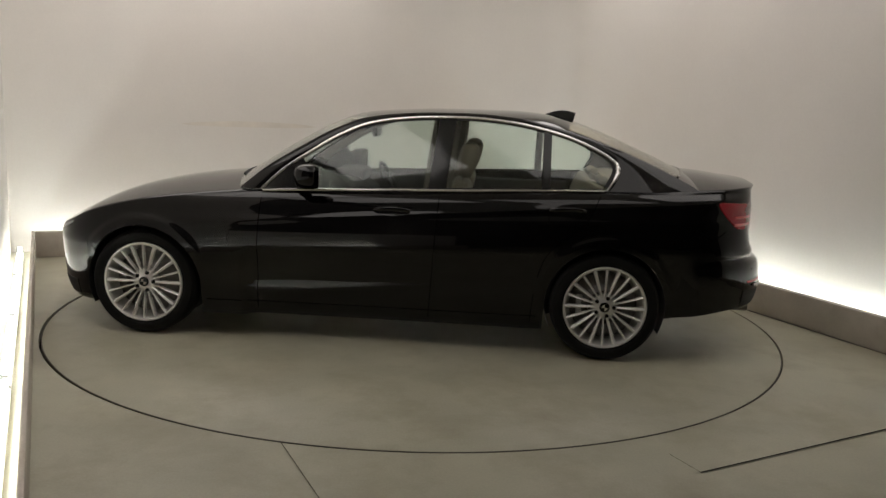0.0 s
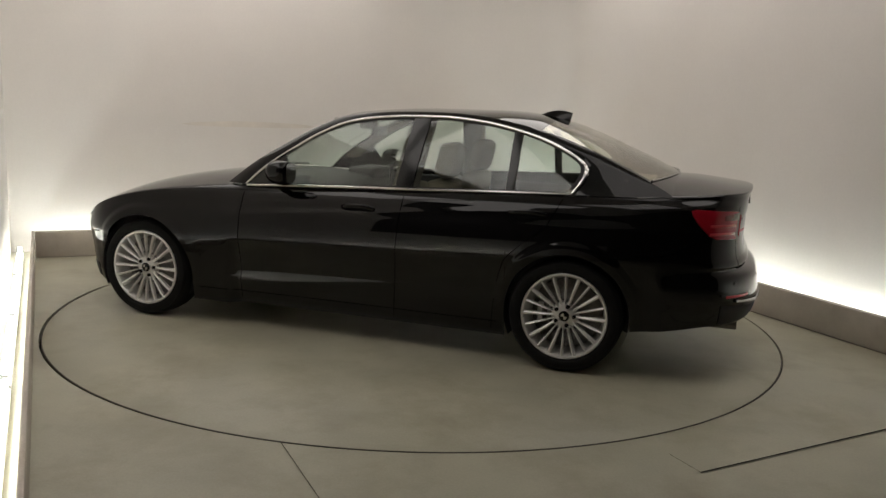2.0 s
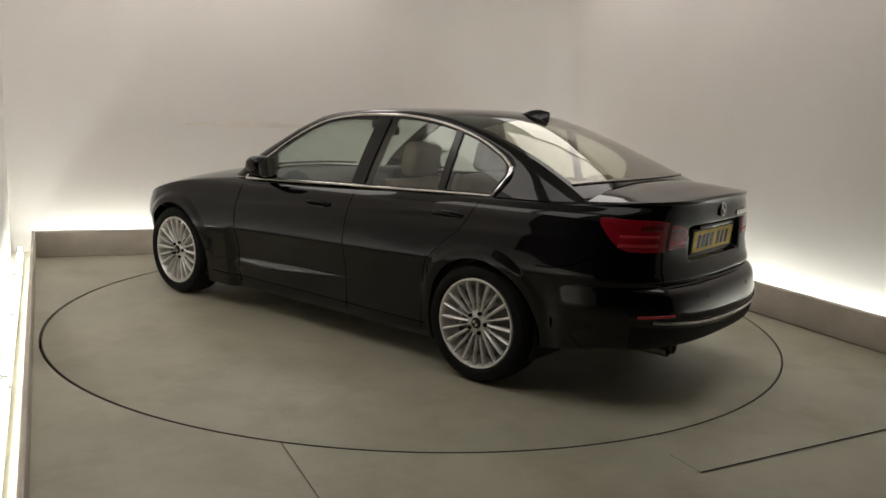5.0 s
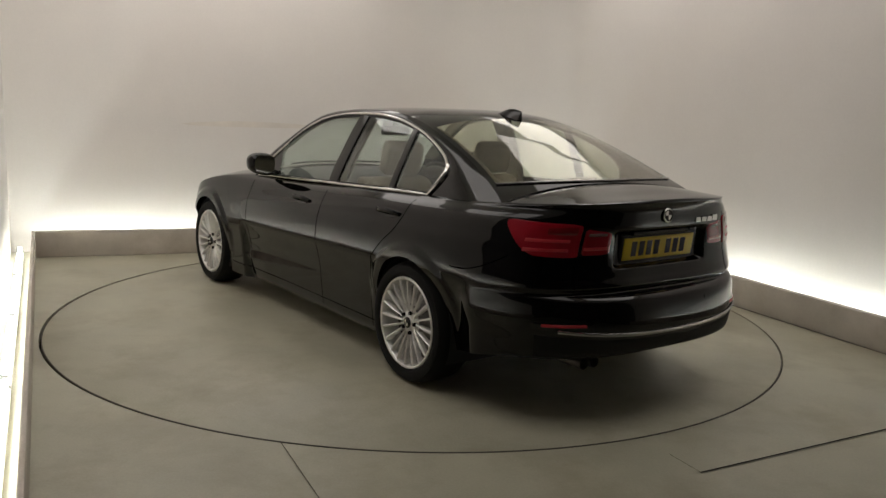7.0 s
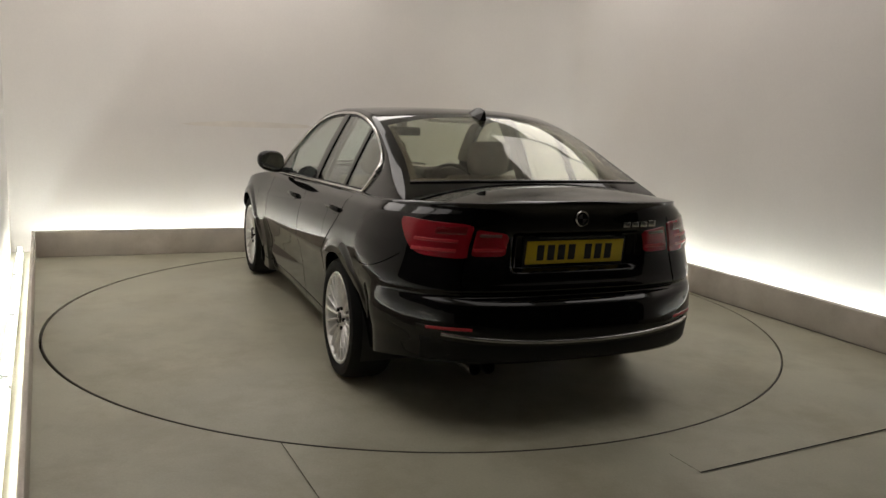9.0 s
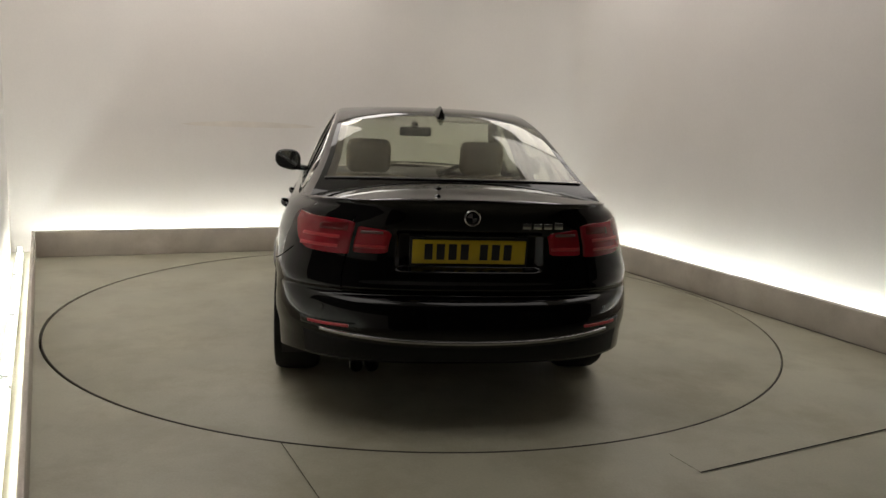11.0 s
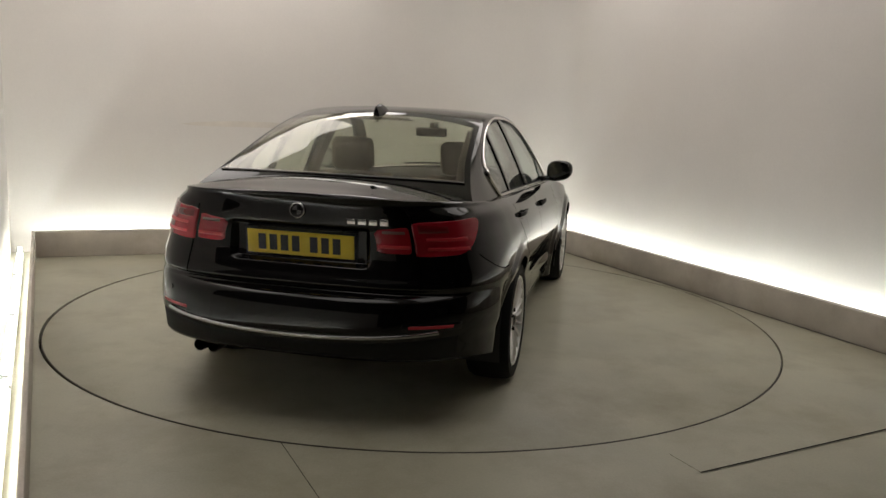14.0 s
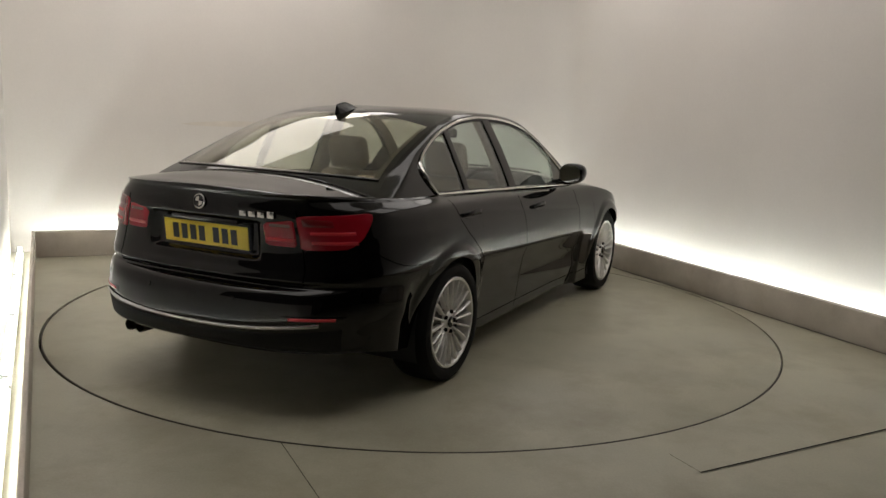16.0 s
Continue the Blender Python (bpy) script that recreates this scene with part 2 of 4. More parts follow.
    wall("wall_left", (U0W, V0L), (U0W, vl + 0.12), (-1, 0))
    wall("wall_right", (U1W, vr - rad), (U1W, V0), (1, 0))
    # unseen low wall, added so the lower doors reflect a bright strip
    wall("added_low_wall_left", (U0W, V0), (U0W, V0L - 0.002), (-1, 0), top=0.75)
    wall("wall_hall_left", (U0W - 0.124, VF), (U0W - 0.124, V0L - 0.002), (-1, 0), paint=HALL)
    wall("wall_hall_right", (U1W, V0 - 0.002), (U1W, VF), (1, 0), paint=HALL)
    wall("wall_front", (U1W + 0.12, VF), (U0W - 0.25, VF), (0, -1), paint=HALL)
    bm = bmesh.new()
    box(bm, (U0W - 0.25, VF - 0.12, CEIL), (U1W + 0.12, V0 + 0.5, CEIL + 0.1), ROOM)
    tagged(finish("ceiling_hall", bm, HALL, smooth=False), "plain dark hall ceiling", "ceiling", kind="structure")
    bm = bmesh.new()
    box(bm, (U0W - 0.25, V0 + 0.5, CEIL), (U1W + 0.12, vl + 0.12, CEIL + 0.1), ROOM)
    tagged(finish("ceiling", bm, CEILING, smooth=False), "plain pale ceiling with light panels", "ceiling", kind="structure")

    # long faint scuff on the back wall
    bm = bmesh.new()
    ua, ub = SCUFF_U
    lean = math.degrees(math.atan2(vr - vl, U1W - U0W))
    pts = []
    for i in range(13):
        t = i / 12
        u = ua + (ub - ua) * t
        h = 0.028 * math.sin(math.pi * t) ** 0.5
        v = vl + (vr - vl) * (u - U0W) / (U1W - U0W) - 0.003
        zc = SCUFF_Z + 0.01 * math.sin(3 * t)
        pts.append([rw(u, v, zc - h), rw(u, v, zc + h)])
    sheet(bm, pts)
    tagged(finish("wall_scuff", bm, SCUFF, smooth=False), "faint brownish scuff line on the wall", "scuff", kind="structure")

    # low kerb round the floor, open troughs with light tubes behind it
    def kerb(name, a, b, side, thick=KERB_T):
        bm = bmesh.new()
        a, b = Vector((*a, 0)), Vector((*b, 0))
        d = (b - a).normalized()
        length = (b - a).length
        m = ROOM @ Matrix.Translation(a) @ Matrix.Rotation(math.atan2(d.y, d.x), 4, "Z")
        box(bm, (0, min(0, side * thick), 0), (length, max(0, side * thick), KERB_H), m, 0.003)
        return tagged(finish(name, bm, KERB), "low beige painted upstand hiding the cove lights", "upstand", kind="structure")

    kerb("upstand_left", (U0, V0 + 0.02), (U0, V1L + KERB_T), 1, 0.022)
    kerb("upstand_back", (U0 + 0.003, V1L), (U1 - 0.003, V1R), 1)
    kerb("upstand_right", (U1, V0 + 0.01), (U1, V1R + KERB_T), -1)


def light_tube():
    """A bare fluorescent batten: tray, tube and end sockets, along x."""
    root = new("fluorescent_batten")
    bm = bmesh.new()
    box(bm, (-0.60, -0.03, 0.0), (0.60, 0.03, 0.035), None, 0.006)
    part("tray", bm, WHITE_METAL, root)
    bm = bmesh.new()
    lathe(bm, [(0.001, -0.585), (0.013, -0.58), (0.013, 0.58), (0.001, 0.585)], 12, "x", (0, 0, 0.07))
    part("tube", bm, TUBE, root, "glowing white fluorescent tube")
    for s in (-1, 1):
        bm = bmesh.new()
        box(bm, (s * 0.59 - 0.012, -0.02, 0.03), (s * 0.59 + 0.012, 0.02, 0.09), None, 0.006)
        part("socket", bm, WHITE_METAL, root)
    return tagged(root, "white fluorescent batten lying behind the upstand", "light fitting", "cove lights")


def cove_lights():
    first = light_tube()
    spots = [pose(U0 - 0.12, 2.2 - 1.24 * i, 0.0, 0, 0, 90) for i in range(5)] + [pose(U1 + 0.15, 1.9 - 1.24 * i, 0.0, 0, 0, 90) for i in range(5)]
    tilt = math.degrees(math.atan2(V1R - V1L, U1 - U0))
    spots += [pose(-1.86 + 1.24 * i, back(-1.86 + 1.24 * i) + 0.16, 0.0, 0, 0, tilt) for i in range(4)]
    first.matrix_basis = ROOM @ spots[0]
    for m in spots[1:]:
        copy_thing(first, ROOM @ m)


def turntable():
    bm = bmesh.new()
    lathe(bm, [(0.001, 0.0), (1.2, 0.0), (R_TABLE - 0.006, 0.0), (R_TABLE - 0.003, -0.002), (R_TABLE - 0.003, -0.05)], 192, "z")
    ob = finish("turntable", bm, FLOOR)
    bm = bmesh.new()
    lathe(bm, [(R_TABLE - 0.009, 0.0005), (R_TABLE - 0.0085, 0.001), (R_TABLE - 0.004, 0.001), (R_TABLE - 0.0028, -0.001), (R_TABLE - 0.0025, -0.045)], 192, "z")
    part("edge_trim", bm, KERB_EDGE, ob, "worn metal rim of the turntable, darkened as gap shade")
    return tagged(ob, "large round grey-beige turntable flush with the floor", "turntable")


studio()
cove_lights()
table = turntable()

# ---- the car: x forward from the rear axle, y to its left, z up ----
WHEEL_R, ARCH_R, BASE = 0.325, 0.356, 2.81
SECTION = [(0.14, 0.118), (0.17, 0.092), (0.20, 0.080), (0.24, 0.073), (0.28, 0.067), (0.33, 0.060), (0.42, 0.049), (0.47, 0.038), (0.53, 0.024), (0.567, 0.0125), (0.596, 0.0022), (0.616, 0.0), (0.642, 0.0005), (0.67, 0.0018), (0.71, 0.0048), (0.75, 0.0105), (0.785, 0.018), (0.805, 0.026), (0.83, 0.036), (0.87, 0.050), (0.91, 0.070), (0.95, 0.115)]
WIDTH = [(3.6, 0.90), (2.81, 0.908), (2.2, 0.895), (1.4, 0.892), (0.5, 0.900), (0.0, 0.902), (-0.4, 0.889), (-1.1, 0.870)]
NOSE = [(0.14, 3.43), (0.20, 3.515), (0.30, 3.56), (0.45, 3.568), (0.55, 3.558), (0.62, 3.53), (0.70, 3.455)]
TAIL = [(0.20, -0.90), (0.30, -0.965), (0.36, -1.020), (0.46, -1.040), (0.55, -1.030), (0.595, -1.016), (0.618, -0.985), (0.630, -0.955), (0.642, -0.955), (0.655, -0.968), (0.672, -0.964), (0.70, -0.946), (0.80, -0.932), (0.90, -0.935), (0.95, -0.939), (1.0, -0.942), (1.03, -0.948), (1.05, -0.957), (1.08, -0.957)]
TOP = [(3.585, 0.60), (3.4, 0.66), (3.2, 0.735), (3.0, 0.792), (2.8, 0.835), (2.5, 0.878), (2.2, 0.908), (1.8, 0.925), (1.0, 0.957), (0.02, 0.992), (-0.3, 1.005), (-0.6, 1.022), (-0.85, 1.042), (-1.04, 1.056)]
CENTRE = [(3.585, 0.60), (3.5, 0.672), (3.4, 0.734), (3.2, 0.820), (3.0, 0.880), (2.8, 0.920), (2.58, 0.950), (2.3, 0.972), (2.0, 0.97), (1.0, 0.97), (0.0, 1.03), (-0.3, 1.065), (-0.5, 1.101), (-0.62, 1.100), (-0.75, 1.090), (-0.9, 1.074), (-1.04, 1.064)]
XF, XR, LF, LR, NF, NR = 3.585, -1.04, 0.80, 0.75, 2.85, 2.9


def ease(t):
    t = min(1.0, max(0.0, t))
    return t * t * (3 - 2 * t)


def skin(xi, z):
    """A point of the lower body's left side: xi runs along the car, z is the height."""
    rise = 0.035 * (1.2 - xi) * min(1, max(0, (z - 0.3) / 0.4))
    zs = z - rise
    if zs < 0.62:
        # the front wing stays upright further down than the doors
        # and so does the rear bumper's corner
        zs = 0.62 - (0.62 - zs) * (1 - 0.8 * ease((-0.38 - xi) / 0.16)) * (1 - 0.55 * ease((xi - 2.14) / 0.07) * ease((2.78 - xi) / 0.2))
    d = curve(SECTION, zs)
    # tapering facet along the sill
    fade = min(1, max(0, (xi - 0.9) / 1.0)) * min(1, max(0, (2.17 - xi) / 0.06))
    swage = z - 0.334 - 0.064 * (2.12 - xi)
    half, amp = 0.034 * fade, 0.0152 * fade
    if fade > 0.02 and -half - 0.12 * fade < swage < half:
        d -= amp * ((half - swage) / (2 * half) if swage > -half else (swage + half + 0.12 * fade) / (0.12 * fade))
    # fine crease through the door handles
    crease = abs(z - 0.818 - 0.083 * (1.21 - xi)) / 0.032
    if crease < 1 and 0.2 < xi < 2.4:
        d -= 0.0045 * (1 - crease) ** 1.3 * min(1, (xi - 0.2) / 0.2, (2.4 - xi) / 0.3)
    # the bumper's corner swells out below the lamps
    d -= 0.009 * ease((-0.36 - xi) / 0.12) * ease((0.63 - z) / 0.12) * ease((z - 0.40) / 0.08)
    # the tail draws in above the bumper
    d += 0.026 * ease((-0.25 - xi) / 0.45) * ease((z - 0.68) / 0.14)
    w = curve(WIDTH, xi)
    if xi > XF - LF:
        s = min(1, (xi - XF + LF) / LF)
        x, k = xi - (XF - curve(NOSE, z)) * s**3, max(0.0, 1 - s**NF) ** (1 / NF)
    elif xi < XR + LR:
        s = min(1, (XR + LR - xi) / LR)
        x, k = xi + (curve(TAIL, z) - XR) * s**3, max(0.0, 1 - s**NR) ** (1 / NR)
    else:
        x, k = xi, 1.0
    y = (w - d) * k
    for cx in (0.0, BASE):
        r = math.hypot(xi - cx, z - WHEEL_R)
        if r < ARCH_R + 0.085 and z > 0.2:
            y += 0.014 * ease((ARCH_R + 0.085 - r) / 0.05) * min(1, max(0, (z - 0.28) / 0.18))
    # recess for the number plate
    if xi < -0.85:
        x += 0.036 * ease((0.352 - y) / 0.05) * ease((z - 0.730) / 0.025) * ease((0.922 - z) / 0.022)
    return Vector((x, y, z))


def skin_out(xi, z, off=0.002, side=1):
    a, b = skin(xi + 0.004, z) - skin(xi - 0.004, z), skin(xi, z + 0.004) - skin(xi, z - 0.004)
    n = a.cross(b).normalized()
    p = skin(xi, z)
    if n.y * max(p.y, 0.02) + n.x * (p.x - 1.3) * 0.2 < 0:
        n = -n
    p = p + n * off
    return Vector((p.x, p.y * side, p.z))


def low_edge(xi):
    for cx in (0.0, BASE):
        if abs(xi - cx) < ARCH_R + 1e-6:
            return WHEEL_R + math.sqrt(max(0, ARCH_R**2 - (xi - cx) ** 2))
    if xi < -0.3:
        return curve([(-0.3, 0.25), (-0.6, 0.305), (-0.8, 0.33), (-1.04, 0.325)], xi)
    return 0.17 if xi > 3.1 else 0.148


def columns():
    xs = [XF - LF + LF * math.sin(radians(a)) ** (2 / NF) for a in np.linspace(90, 3, 30)]
    xs = [x for x in xs if x > BASE + ARCH_R + 0.03] + [BASE + ARCH_R + 0.02, BASE + ARCH_R + 0.005]
    xs += [BASE + ARCH_R * math.cos(radians(a)) for a in np.linspace(0, 180, 33)] + [BASE - ARCH_R - 0.005, BASE - ARCH_R - 0.02]
    xs += list(np.linspace(2.40, 0.40, 50)) + [ARCH_R + 0.015, ARCH_R + 0.005]
    xs += [ARCH_R * math.cos(radians(a)) for a in np.linspace(0, 180, 33)] + [-ARCH_R - 0.005, -ARCH_R - 0.02]
    tail = [XR + LR - LR * math.sin(radians(a)) ** (2 / NR) for a in np.linspace(3, 90, 34)]
    tail += [xi_at(y) for y in (0.05, 0.27, 0.29, 0.305, 0.33, 0.345, 0.36)]
    return xs + sorted((x for x in tail if x < -ARCH_R - 0.03), reverse=True)


ROWS, CAPS = 110, 14


def door_of(x, z):
    rear_edge = curve([(0.16, 0.44), (0.4, 0.42), (0.6, 0.36), (0.72, 0.24), (0.82, 0.12), (1.0, 0.05)], z)
    if 0.19 < z and 1.02 < x < 2.10:
        return "front_door"
    if 0.19 < z and rear_edge < x <= 1.02:
        return "rear_door"
    return ""


DOORS = {}


def car_shell(root):
    """One smooth skin, parted into body, bonnet, boot lid and doors."""
    xs = columns()
    verts, quads, names = [], [], []
    for side in (1, -1):
        base = len(verts)
        for xi in xs:
            lo, hi = low_edge(xi), curve(TOP, xi)
            for r in range(ROWS + 1):
                p = skin(xi, lo + (hi - lo) * r / ROWS)
                verts.append((p.x, p.y * side, p.z))
            e, zc = skin(xi, hi), curve(CENTRE, xi)
            for r in range(0, CAPS + 1):
                t = r / CAPS
                t = t * t * (3 - 2 * t) * 0.35 + t * 0.65
                z = hi + (zc - hi) * (1 - (1 - t) ** 2.4)
                verts.append((e.x, e.y * (1 - t) * side, z))
        n = ROWS + CAPS + 2
        for c in range(len(xs) - 1):
            for r in range(n - 1):
                if r == ROWS:
                    continue
                if r > ROWS and 0.05 < (xs[c] + xs[c + 1]) / 2 < 2.16:
                    continue
                a = base + c * n + r
                q = (a, a + 1, a + n + 1, a + n)
                m = sum((Vector(verts[k]) for k in q), Vector()) / 4
                if r > ROWS and -0.40 < m.x < 0.05 and abs(m.y) < 0.55:
                    continue
                quads.append(q if side == 1 else q[::-1])
                name = "body_shell"
                if r > ROWS:
                    inset = abs(m.y) < curve([(3.6, 0.62), (3.3, 0.62), (2.1, 0.70)], m.x)
                    if m.x > 2.16 and inset:
                        name = "bonnet"
                    if m.x < -0.60 and abs(m.y) < 0.60:
                        name = "boot_lid"
                elif m.x < -0.9 and abs(m.y) < 0.56 and m.z > 0.63:
                    name = "boot_lid"
                else:
                    d = door_of(m.x, m.z)
                    name = d + (" l" if side == 1 else " r") if d else name
                names.append(name)
    full = bpy.data.meshes.new("full")
    full.from_pydata(verts, [], quads)
    bm = bmesh.new()
    bm.from_mesh(full)
    for v in bm.verts:
        if abs(v.co.y) < 1e-5:
            v.co.y = 0
    bm.normal_update()
    # the two halves meet on the middle line, where the normal has no sideways part
    normals = []
    for v in bm.verts:
        nn = v.normal.copy()
        if v.co.y == 0:
            nn.y = 0
        normals.append(nn.normalized())
    bm.free()
    # the flanks take their normals from the surface itself
    for i in range(len(xs) * 2):
        xi, sign = xs[i % len(xs)], 1 if i < len(xs) else -1
        if not -0.75 < xi < 3.2:
            continue
        for r in range(1, ROWS):
            v = i * (ROWS + CAPS + 2) + r
            z = verts[v][2]
            nn = (skin(xi + 0.006, z) - skin(xi - 0.006, z)).cross(skin(xi, z + 0.005) - skin(xi, z - 0.005)).normalized()
            nn.y *= sign
            normals[v] = nn if nn.dot(normals[v]) > 0 else -nn
    for i in range(len(xs) * 2):
        e = i * (ROWS + CAPS + 2) + ROWS
        crisp = min(1, max(0, (-0.84 - xs[i % len(xs)]) / 0.10))
        both = (normals[e] + normals[e + 1]).normalized()
        normals[e], normals[e + 1] = both.lerp(normals[e], crisp).normalized(), both.lerp(normals[e + 1], crisp).normalized()
    for name in dict.fromkeys(names):
        keep = [q for q, k in zip(quads, names) if k == name]
        used = sorted({i for q in keep for i in q})
        at = {i: k for k, i in enumerate(used)}
        me = bpy.data.meshes.new(name.split(" ")[0])
        me.from_pydata([verts[i] for i in used], [], [tuple(at[i] for i in q) for q in keep])
        me.shade_smooth()
        me.normals_split_custom_set_from_vertices([normals[i] for i in used])
        me.materials.append(PAINT)
        ob = new(name.split(" ")[0], me)
        ob.parent = root
        DOORS[name] = ob
    bpy.data.meshes.remove(full)


DLO = [(2.10, 0.925), (1.99, 1.034), (1.815, 1.16), (1.65, 1.264), (1.475, 1.34), (1.30, 1.374), (1.09, 1.392), (0.855, 1.397), (0.61, 1.380), (0.40, 1.343), (0.265, 1.308), (0.13, 1.257), (0.01, 1.195), (-0.04, 1.15), (-0.045, 1.12), (-0.02, 1.06), (0.02, 1.0)]
RAIL = [(2.24, 0.925), (2.08, 1.06), (1.87, 1.195), (1.69, 1.298), (1.50, 1.374), (1.31, 1.404), (1.09, 1.42), (0.85, 1.424), (0.60, 1.41), (0.38, 1.372), (0.20, 1.325), (0.02, 1.265), (-0.14, 1.205), (-0.27, 1.15), (-0.38, 1.10), (-0.50, 1.042), (-0.58, 0.985)]
MID = [(2.36, 0.975), (2.17, 1.095), (1.97, 1.225), (1.78, 1.328), (1.56, 1.404), (1.32, 1.428), (1.09, 1.442), (0.85, 1.446), (0.60, 1.447), (0.36, 1.431), (0.17, 1.389), (-0.03, 1.320), (-0.20, 1.249), (-0.36, 1.182), (-0.50, 1.117), (-0.60, 1.064), (-0.66, 1.018)]


def at(points, k):
    return curve([(i, p[0]) for i, p in enumerate(points)], k), curve([(i, p[1]) for i, p in enumerate(points)], k)


def side_y(x, z):
    return 0.785 - 0.38 * (z - 0.95) - 0.22 * (z - 0.95) ** 2 - 0.06 * max(0, 0.6 - x) ** 2 * min(1, max(0, (z - 0.95) / 0.25)) - 0.03 * max(0, x - 1.6)


def rail3(k):
    x, z = at(RAIL, k)
    return Vector((x, side_y(x, z) - 0.012, z))


def dlo3(k, off=0.0):
    x, z = at(DLO, k)
    return Vector((x, side_y(x, z) + off, z))


def arc(k, s):
    """The cabin's top: k runs from the windscreen's foot over the roof to the boot, s from -1 to 1 across."""
    r, (mx, mz) = rail3(k), at(MID, k)
    return Vector((mx + (r.x - mx) * s * s, r.y * s, mz + (r.z - mz) * abs(s) ** 2.6))


def pane_part(name, bm, material, root, label):
    """A glass sheet, made a few millimetres thick; daylight and lamplight pass it."""
    bmesh.ops.recalc_face_normals(bm, faces=bm.faces[:])
    bmesh.ops.solidify(bm, geom=bm.faces[:], thickness=0.004)
    ob = part(name, bm, material, root, label)
    ob.visible_shadow = False
    return ob


def cabin_span(name, k0, k1, s0, s1, material, root, label="", nk=20, ns=24, off=0.0):
    bm = bmesh.new()
    sheet(bm, [[arc(k0 + (k1 - k0) * i / nk, s0 + (s1 - s0) * j / ns) + Vector((0, 0, off)) for j in range(ns + 1)] for i in range(nk + 1)])
    return (pane_part if material in (GLASS, REAR_GLASS) else part)(name, bm, material, root, label)


def belt_z(x):
    return curve([(2.12, 0.912), (1.8, 0.930), (1.0, 0.962), (0.02, 0.998), (-0.1, 1.0)], x)


def car_cabin(root):
    cabin_span("windscreen", 0.0, 4.0, -0.97, 0.97, GLASS, root, "clear windscreen glass")
    cabin_span("roof", 4.0, 9.7, -1, 1, PAINT, root, nk=30)
    cabin_span("rear_window", 9.7, 14.1, -0.955, 0.955, REAR_GLASS, root, "yellowish tinted rear window glass")
    for s in (1, -1):
        cabin_span("rear_window_surround", 9.7, 14.1, s * 0.955, s * 1, PAINT, root, ns=3)
        cabin_span("windscreen_pillar", 0, 4.0, s * 0.97, s * 1, PAINT, root, ns=3)
    cabin_span("rear_window_surround", 14.1, 16, -1, 1, PAINT, root)
    bm = bmesh.new()
    tube(bm, [arc(14.12, v) + Vector((-0.002, 0, 0.003)) for v in np.linspace(-0.96, 0.96, 41)], 0.0065, 8)
    part("rear_window_trim", bm, STRIP, root, "thin bright strip under the rear window")
    for s in (1, -1):
        side_key = " l" if s == 1 else " r"
        bm = bmesh.new()
        ks = np.linspace(0, 16, 97)
        rows = []
        for k in ks:
            a, b = dlo3(k), rail3(k)
            row = []
            for j in range(7):
                t = j / 6
                p = a.lerp(b, t)
                p.y += 0.012 * math.sin(math.pi * t)
                row.append(Vector((p.x, p.y * s, p.z)))
            rows.append(row)
        sheet(bm, rows)
        part("side_frame", bm, PAINT, root)
        # shoulder ledge between body and glass
        bm = bmesh.new()
        rows = []
        for x in np.linspace(2.24, -0.58, 60):
            e = skin(x, curve(TOP, x))
            z = belt_z(x) if x > 0.02 else 1.0 + 0.01 * min(1, (0.02 - x) / 0.6)
            inner = side_y(x, z) - 0.012
            rows.append([Vector((x, e.y * s, e.z)), Vector((x, (e.y * 0.5 + inner * 0.5) * s, (e.z + z) / 2 + 0.004)), Vector((x, inner * s, z + 0.002))])
        sheet(bm, rows)
        part("shoulder", bm, PAINT, root)
        # glass panes
        def pane(name, x0, x1, lean, material, label, holder):
            bm = bmesh.new()
            rows = []
            upper = [dlo3(k) for k in np.linspace(0, 16, 200)]

            def top_z(x):
                zs = [max(a.z, b.z) if abs(a.x - b.x) < 1e-6 else a.z + (b.z - a.z) * (x - a.x) / (b.x - a.x) for a, b in zip(upper, upper[1:]) if min(a.x, b.x) <= x <= max(a.x, b.x)]
                return max(zs) if zs else belt_z(x)

            def bot_z(x):
                zs = [a.z + (b.z - a.z) * (x - a.x) / (b.x - a.x) for a, b in zip(upper[170:], upper[171:]) if min(a.x, b.x) <= x <= max(a.x, b.x) and abs(a.x - b.x) > 1e-6]
                return max(min(zs), belt_z(x)) if zs and x < 0.02 else belt_z(x)

            for i in range(25):
                x = x0 + (x1 - x0) * i / 24
                hi, lo = top_z(x), bot_z(x)
                row = []
                for j in range(9):
                    z = lo + (hi - lo) * j / 8
                    xx = x - lean * (z - 1.15) * min(1, (hi - lo) / 0.3)
                    row.append(Vector((xx, (side_y(xx, z) - 0.008) * s, z)))
                rows.append(row)
            sheet(bm, rows)
            return pane_part(name, bm, material, holder, label)

        pane("front_side_window", 2.09, 1.05, 0.0, GLASS, "lightly tinted door glass", DOORS["front_door" + side_key])
        pane("rear_side_window", 0.975, 0.40, 0.0, GLASS, "lightly tinted door glass", DOORS["rear_door" + side_key])
        pane("quarter_window", 0.36, -0.04, 0.0, GLASS, "small fixed quarter glass", DOORS["rear_door" + side_key])
        # pillars between the panes
        for nm, xa, xb in (("door_pillar", 1.066, 0.962), ("quarter_pillar", 0.405, 0.355)):
            bm = bmesh.new()
            rows = []
            for j in range(13):
                z = 0.955 + (1.395 - 0.955) * j / 12 if nm == "door_pillar" else 0.985 + (1.335 - 0.985) * j / 12
                lean = -0.10 * (z - 1.15) if nm == "door_pillar" else 0.0
                rows.append([Vector((x + lean, (side_y(x, z) - d) * s, z)) for x, d in ((xa, 0.03), (xa, 0.001), ((xa + xb) / 2, -0.001), (xb, 0.001), (xb, 0.03))])
            sheet(bm, rows)
            part(nm, bm, GLOSS_BLACK, root)
